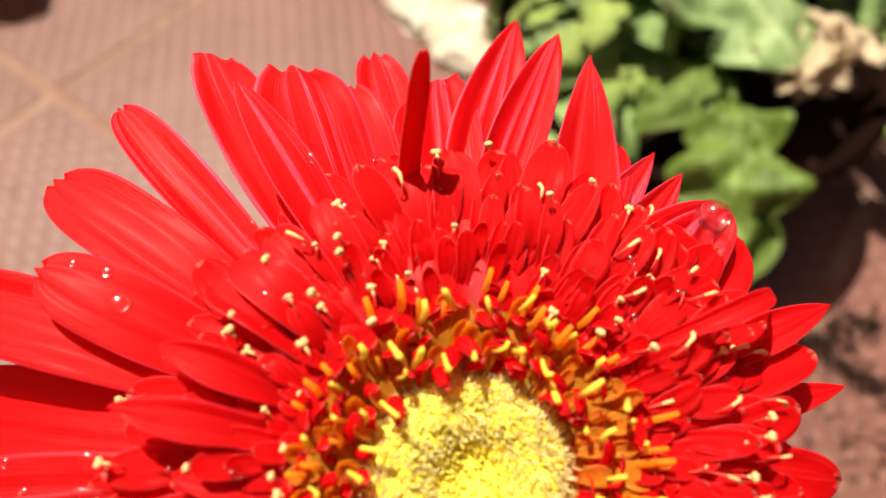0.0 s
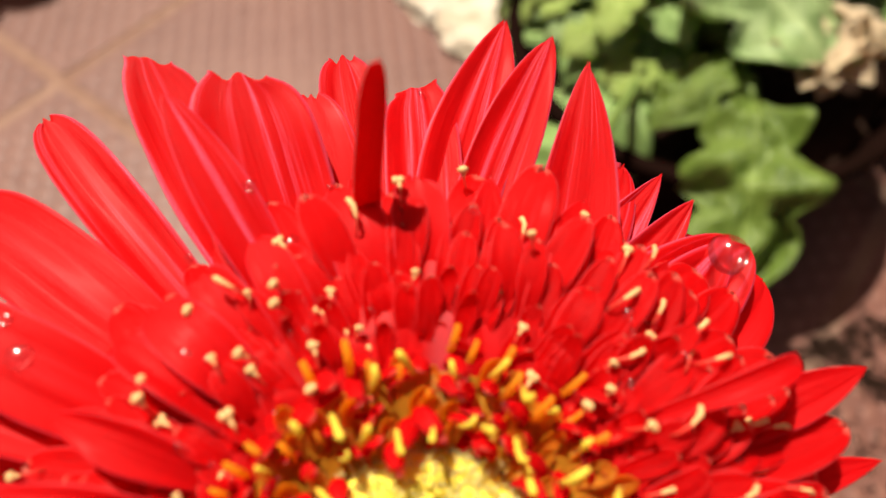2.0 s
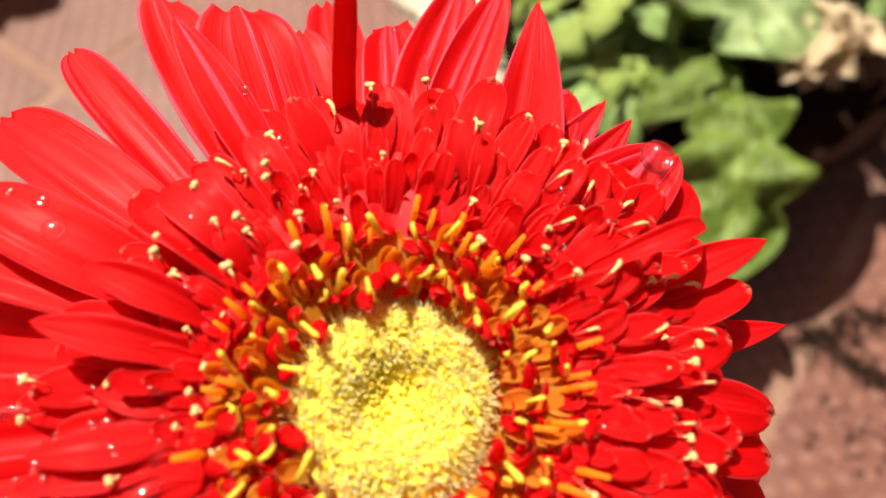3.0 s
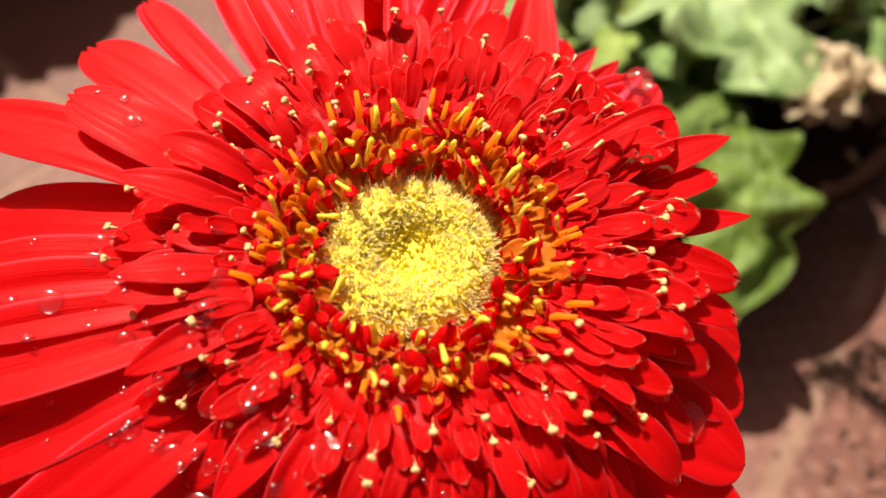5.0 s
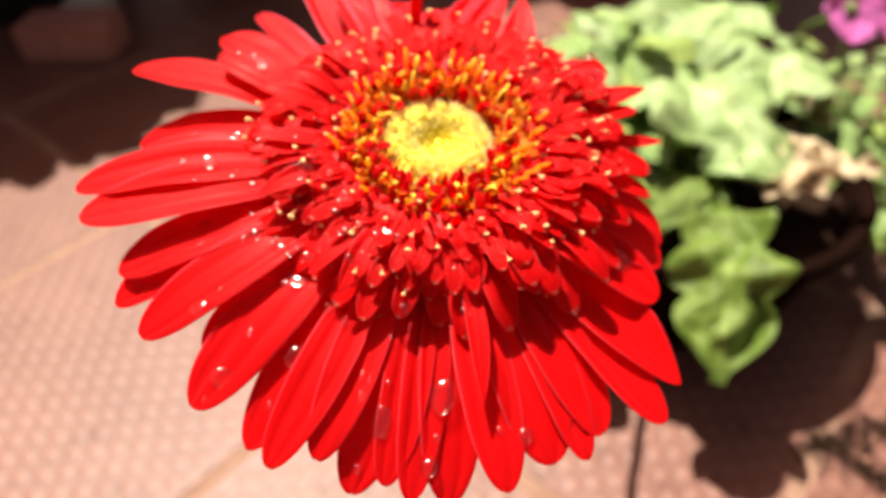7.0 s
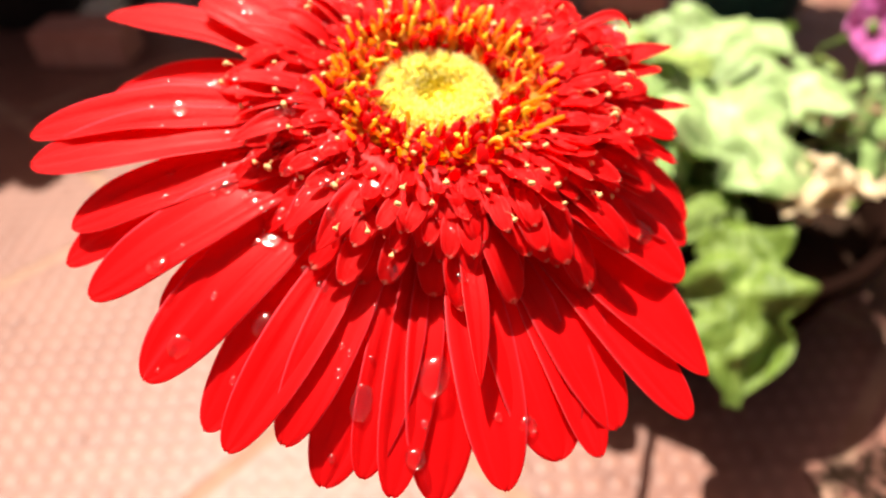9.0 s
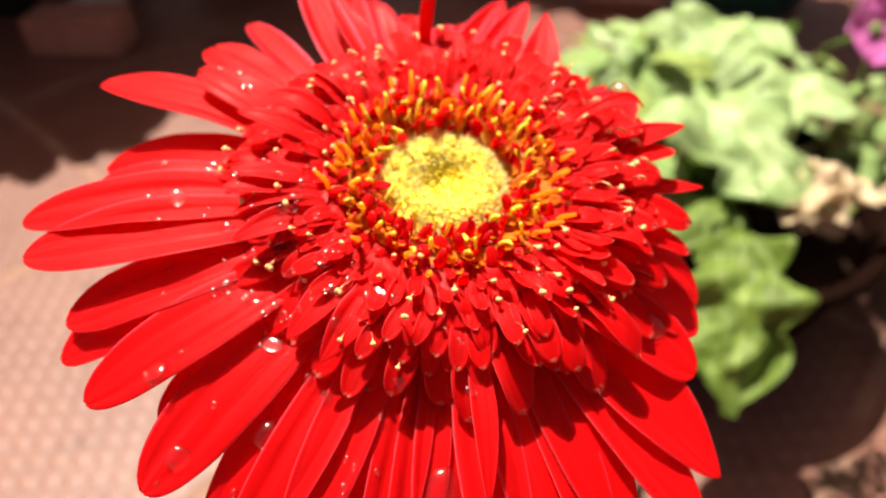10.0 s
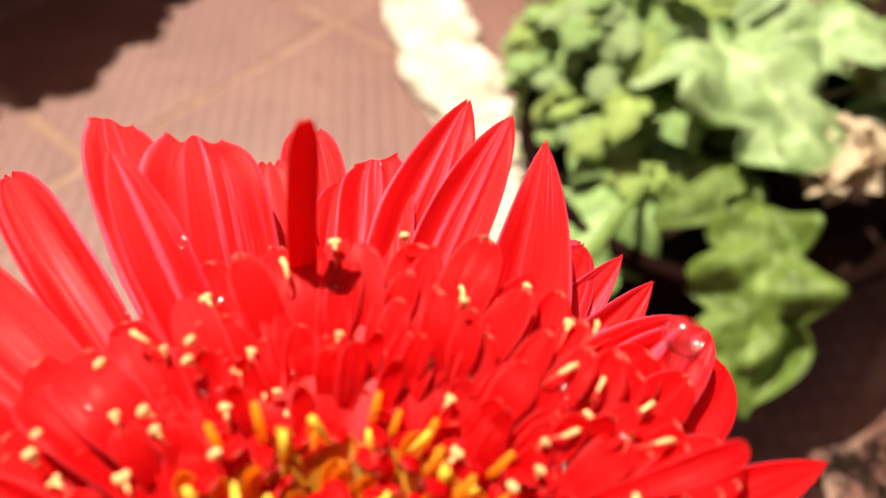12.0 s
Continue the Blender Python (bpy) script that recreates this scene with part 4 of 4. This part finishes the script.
def bushy(name, label, centre, spread, count, size, tall):
    """A low plant of many small lobed leaves on thin stalks."""
    ob = thing(name, label, "plant", Matrix.Translation(centre))
    for _ in range(count):
        q, d = rng.uniform(0, 2 * math.pi), math.sqrt(rng.random())
        p = Vector((math.cos(q) * d * spread[0], math.sin(q) * d * spread[1], tall * rng.uniform(0.35, 1.0) * (1 - 0.45 * d * d)))
        leaf = part("leaf", rng.choice(small_leaf), ob)
        leaf.matrix_local = (Matrix.Translation(p) @ Matrix.Rotation(q + rng.uniform(-0.8, 0.8), 4, "Z") @ Matrix.Rotation(rng.uniform(-0.1, 0.7), 4, "Y")
                             @ Matrix.Rotation(rng.uniform(-0.5, 0.5), 4, "X") @ Matrix.Scale(size * rng.uniform(0.6, 1.3), 4))
        v, f = tube([(p.x * 0.3, p.y * 0.3, 0), (p.x * 0.6, p.y * 0.6, p.z * 0.6), p], [0.0014, 0.0012, 0.0008], 6)
        part("leaf_stalk", mesh_from(v, f, [STEM]), ob)
    return ob


bushy("leafy_plant", "low bushy plant with small dark green lobed leaves", (0.108, 0.530, 0), (0.065, 0.12), 230, 0.030, 0.125)
bushy("leafy_plant", "low bushy plant with small green leaves beside dried flowers", (0.312, 0.452, 0), (0.085, 0.14), 260, 0.031, 0.150)


bushy("leafy_plant", "crowded small green lobed leaves at the pot's edge", (0.115, 0.420, 0.067), (0.060, 0.105), 300, 0.036, 0.125)


def dry_cluster(at, count, size):
    ob = thing("dried_leaves", "crumpled cluster of straw-coloured dried leaves", "dried leaves", Matrix.Translation(at))
    a, c = Vector(HEART) - Vector(at), Vector((0, 0, 0.004))
    v, f = tube([a, a * 0.5 + Vector((0, 0, 0.02)), c], [0.0022, 0.002, 0.0016], 7)
    part("dry_stalk", mesh_from(v, f, [DRY]), ob)
    for _ in range(count):
        q = rng.uniform(0, 2 * math.pi)
        me = blade(bent((0, 0, 0), (size * rng.uniform(0.7, 1.2), 0, size * rng.uniform(-0.2, 0.4)), size * 0.2), leaf_half(size * 0.8, 2, 0.3), 0.5, 0.1, rng.uniform(-60, 60), 0.0,
                   (0, 0, 1), 0.0006, 16, 8, 1.0, rng.uniform(0, 50), [DRY, DRY], "dry_leaf")
        leaf = part("dry_leaf", me, ob)
        leaf.matrix_local = Matrix.Translation((rng.uniform(-0.4, 0.4) * size, rng.uniform(-0.4, 0.4) * size, rng.uniform(0, 0.4) * size)) @ Matrix.Rotation(q, 4, "Z") @ Matrix.Rotation(rng.uniform(-0.6, 0.4), 4, "Y")


dry_cluster((0.207, 0.297, 0.126), 14, 0.027)
dry_cluster((0.240, 0.312, 0.126), 13, 0.026)
dry_cluster((0.285, 0.420, 0.110), 6, 0.022)


def crumb_streak(a, b, spread, count):
    """Dark crumbs strewn along a line on the tiles."""
    verts, faces = [], []
    a, b = Vector(a), Vector(b)
    for _ in range(count):
        s = rng.random()
        c = a.lerp(b, s) + Vector((rng.gauss(0, spread), rng.gauss(0, spread)))
        r = 0.0006 + 0.0022 * rng.random() ** 2
        n0 = len(verts)
        for x, y, z in ((1, 0, 0.2), (0.2, 1, 0.1), (-1, 0.3, 0.2), (-0.1, -1, 0.1), (0.1, 0.1, 1)):
            k = r * rng.uniform(0.7, 1.3)
            verts.append((c.x + x * k, c.y + y * k, 0.0002 + z * r))
        faces += [(n0, n0 + 1, n0 + 4), (n0 + 1, n0 + 2, n0 + 4), (n0 + 2, n0 + 3, n0 + 4), (n0 + 3, n0, n0 + 4)]
    tagged(new("spilled_soil", mesh_from(verts, faces, [SOIL], smooth=False)), "dark crumbs strewn in streaks on red tiles", "soil", kind="stuff")


crumb_streak((0.232, 0.182), (0.296, 0.200), 0.007, 500)
crumb_streak((0.252, 0.180), (0.286, 0.146), 0.006, 400)
crumb_streak((0.205, 0.130), (0.300, 0.110), 0.012, 120)


def stone(at, size, turn, label):
    bm = bmesh.new()
    bmesh.ops.create_icosphere(bm, subdivisions=4, radius=1)
    for vert in bm.verts:
        d = vert.co.copy()
        k = 1 + 0.22 * noise.noise(d * 0.9 + Vector(at) * 20) + 0.18 * noise.noise(d * 3.2 + Vector(at) * 9) + 0.10 * noise.noise(d * 9)
        vert.co = Vector((d.x * size[0], d.y * size[1], max(d.z, -0.6) * size[2])) * k
    for face in bm.faces:
        face.smooth = True
    me = bpy.data.meshes.new("stone")
    bm.to_mesh(me)
    bm.free()
    me.materials.append(STONE)
    ob = tagged(new("stone", me), label, "stone", "pale stones by the plants")
    ob.matrix_world = Matrix.Translation(at) @ Matrix.Rotation(turn, 4, "Z")


stone((-0.055, 0.672, 0.004), (0.105, 0.046, 0.014), radians(106), "long pale cream stone on the tiles")
stone((-0.018, 0.560, 0.004), (0.080, 0.050, 0.015), radians(116), "pale cream stone beside the leaves")
stone((0.034, 0.482, 0.004), (0.064, 0.040, 0.014), radians(138), "pale cream stone beside the leaves")
stone((0.030, 0.375, 0.004), (0.058, 0.022, 0.012), radians(80), "narrow pale cream stone below the flower")
stone((-0.635, 0.925, 0.010), (0.055, 0.035, 0.030), radians(10), "pale stone in the shade by the pots")
stone((0.225, 0.790, 0.014), (0.065, 0.030, 0.030), radians(-15), "pale cream stone behind the plants")


def brick(at, turn, label):
    bm = bmesh.new()
    bmesh.ops.create_cube(bm, size=1)
    bmesh.ops.scale(bm, vec=(0.125, 0.070, 0.050), verts=bm.verts)
    bmesh.ops.bevel(bm, geom=bm.edges[:], offset=0.004, segments=2, affect="EDGES")
    bmesh.ops.translate(bm, vec=(0, 0, 0.025), verts=bm.verts)
    me = bpy.data.meshes.new("brick")
    bm.to_mesh(me)
    bm.free()
    me.materials.append(BRICK)
    ob = tagged(new("brick", me), label, "brick", "loose bricks")
    ob.matrix_world = Matrix.Translation(at) @ Matrix.Rotation(turn, 4, "Z")


brick((-0.565, 0.770, 0), radians(5), "worn red brick lying in the shade")
brick((0.200, 1.020, 0), radians(-6), "worn red brick lying by the green pot")


def shrub(at, radius, height, count, label, mat, pot_label, seed, leaf_long=0.075):
    """Potted shrub: stems that fork, and a crown of many small leaves with gaps."""
    r2 = random.Random(seed)
    pot("plant_pot", pot_label, at, radius * 0.62, 0.17, mat, "pots along the back")
    ob = thing("shrub", label, "shrub", Matrix.Translation((at[0], at[1], at[2] + 0.14)), "shrubs along the back")
    tips = []
    for k in range(7):
        q = k * 2 * math.pi / 7 + r2.uniform(-0.3, 0.3)
        e = Vector((math.cos(q) * radius * r2.uniform(0.3, 0.7), math.sin(q) * radius * r2.uniform(0.3, 0.7), height * r2.uniform(0.45, 0.8)))
        v, f = tube([(0.01 * math.cos(q), 0.01 * math.sin(q), 0), e * 0.5 + Vector((0, 0, 0.03)), e], [0.006, 0.0045, 0.002], 7)
        part("stem", mesh_from(v, f, [BARK]), ob)
        tips += [e, e * 0.85, e + Vector((0, 0, 0.05))]
    verts, faces, uvs = [], [], []
    for _ in range(count):
        way = Vector((r2.gauss(0, 1), r2.gauss(0, 1), r2.gauss(0, 1))).normalized() * r2.random() ** 0.4
        c = r2.choice(tips) + Vector((way.x * radius * 0.5, way.y * radius * 0.5, way.z * height * 0.28))
        c.z = max(c.z, 0.10)
        m = Matrix.Translation(c) @ Euler((r2.uniform(-0.9, 0.9), r2.uniform(-0.9, 0.9), r2.uniform(0, 6.3))).to_matrix().to_4x4()
        ln = leaf_long * r2.uniform(0.8, 1.25)
        wd = ln * r2.uniform(0.55, 0.75)
        n0 = len(verts)
        for x, y, z in ((0, 0, 0), (0.35, -0.5, 0.1), (0.35, 0.0, 0.0), (0.35, 0.5, 0.1), (0.78, -0.46, 0.05), (0.78, 0, -0.05), (0.78, 0.46, 0.05), (1, 0, -0.12)):
            verts.append(m @ Vector((x * ln, y * wd, z * wd)))
            uvs.append((y + 0.5, x))
        faces += [(n0, n0 + 1, n0 + 2), (n0, n0 + 2, n0 + 3), (n0 + 1, n0 + 4, n0 + 5, n0 + 2), (n0 + 2, n0 + 5, n0 + 6, n0 + 3), (n0 + 4, n0 + 7, n0 + 5), (n0 + 5, n0 + 7, n0 + 6)]
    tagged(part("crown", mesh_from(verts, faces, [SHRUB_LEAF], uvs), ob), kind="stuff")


# first four are added shadow casters; what really shades these tiles is unseen
shrub((-1.13, 0.935, 0), 0.30, 0.62, 4200, "dense dark green potted shrub added to cast shade", BLACK, "black plastic plant pot of an added shade-casting shrub", 3)
shrub((-0.75, 0.995, 0), 0.30, 0.62, 4200, "dense dark green potted shrub added to cast shade", BLACK, "black plastic plant pot of an added shade-casting shrub", 4)
shrub((-0.47, 1.255, 0), 0.28, 0.60, 4000, "dense dark green potted shrub added to cast shade", TERRACOTTA, "brown clay plant pot of an added shade-casting shrub", 5)
shrub((0.0, 1.47, 0), 0.28, 0.60, 3600, "dense dark green potted shrub added to cast shade", BLACK, "black plastic plant pot of an added shade-casting shrub", 6)
shrub((0.39, 1.03, 0), 0.17, 0.30, 800, "dark green potted shrub", TEAL, "dark green plastic plant pot", 7, 0.05)
shrub((0.90, 1.05, 0), 0.22, 0.40, 1100, "dark green potted shrub", BLACK, "black plastic plant pot", 8, 0.05)


def pink_flower(at, size):
    ob = thing("petunia_flower", "bright pink-violet petunia flower among leaves", "flower", Matrix.Translation(at) @ Euler((0.9, 0.1, 0.3)).to_matrix().to_4x4())
    for k in range(5):
        me = blade(bent((0, 0, 0), (size, 0, size * 0.25), -size * 0.05), petal_half(size * 1.3, 0.72, 0.2, 3.0, 2.2), -0.1, 0.04, 0, 0.0, thick=0.0006, ns=12, nx=8, wave=0.3, seed=k * 2.0,
                   mats=[PINK, PINK], name="petal")
        part("petal", me, ob).matrix_local = Matrix.Rotation(k * 2 * math.pi / 5, 4, "Z")
    v, f = tube([(0, 0, -0.05), (0, 0, -0.01), (0, 0, 0.003)], [0.0015, 0.003, 0.006], 8)
    part("throat", mesh_from(v, f, [STEM]), ob)
    foot = ob.matrix_world.inverted() @ Vector((at[0] + 0.05, at[1] + 0.06, 0.0))
    neck = Vector((0, 0, -0.048))
    v, f = tube([neck, neck * 0.6 + foot * 0.4 + Vector((0, 0, -0.02)), foot], [0.0015, 0.0018, 0.002], 8)
    part("stem", mesh_from(v, f, [STEM]), ob)


pink_flower((0.292, 0.455, 0.190), 0.026)
pink_flower((0.338, 0.470, 0.180), 0.026)
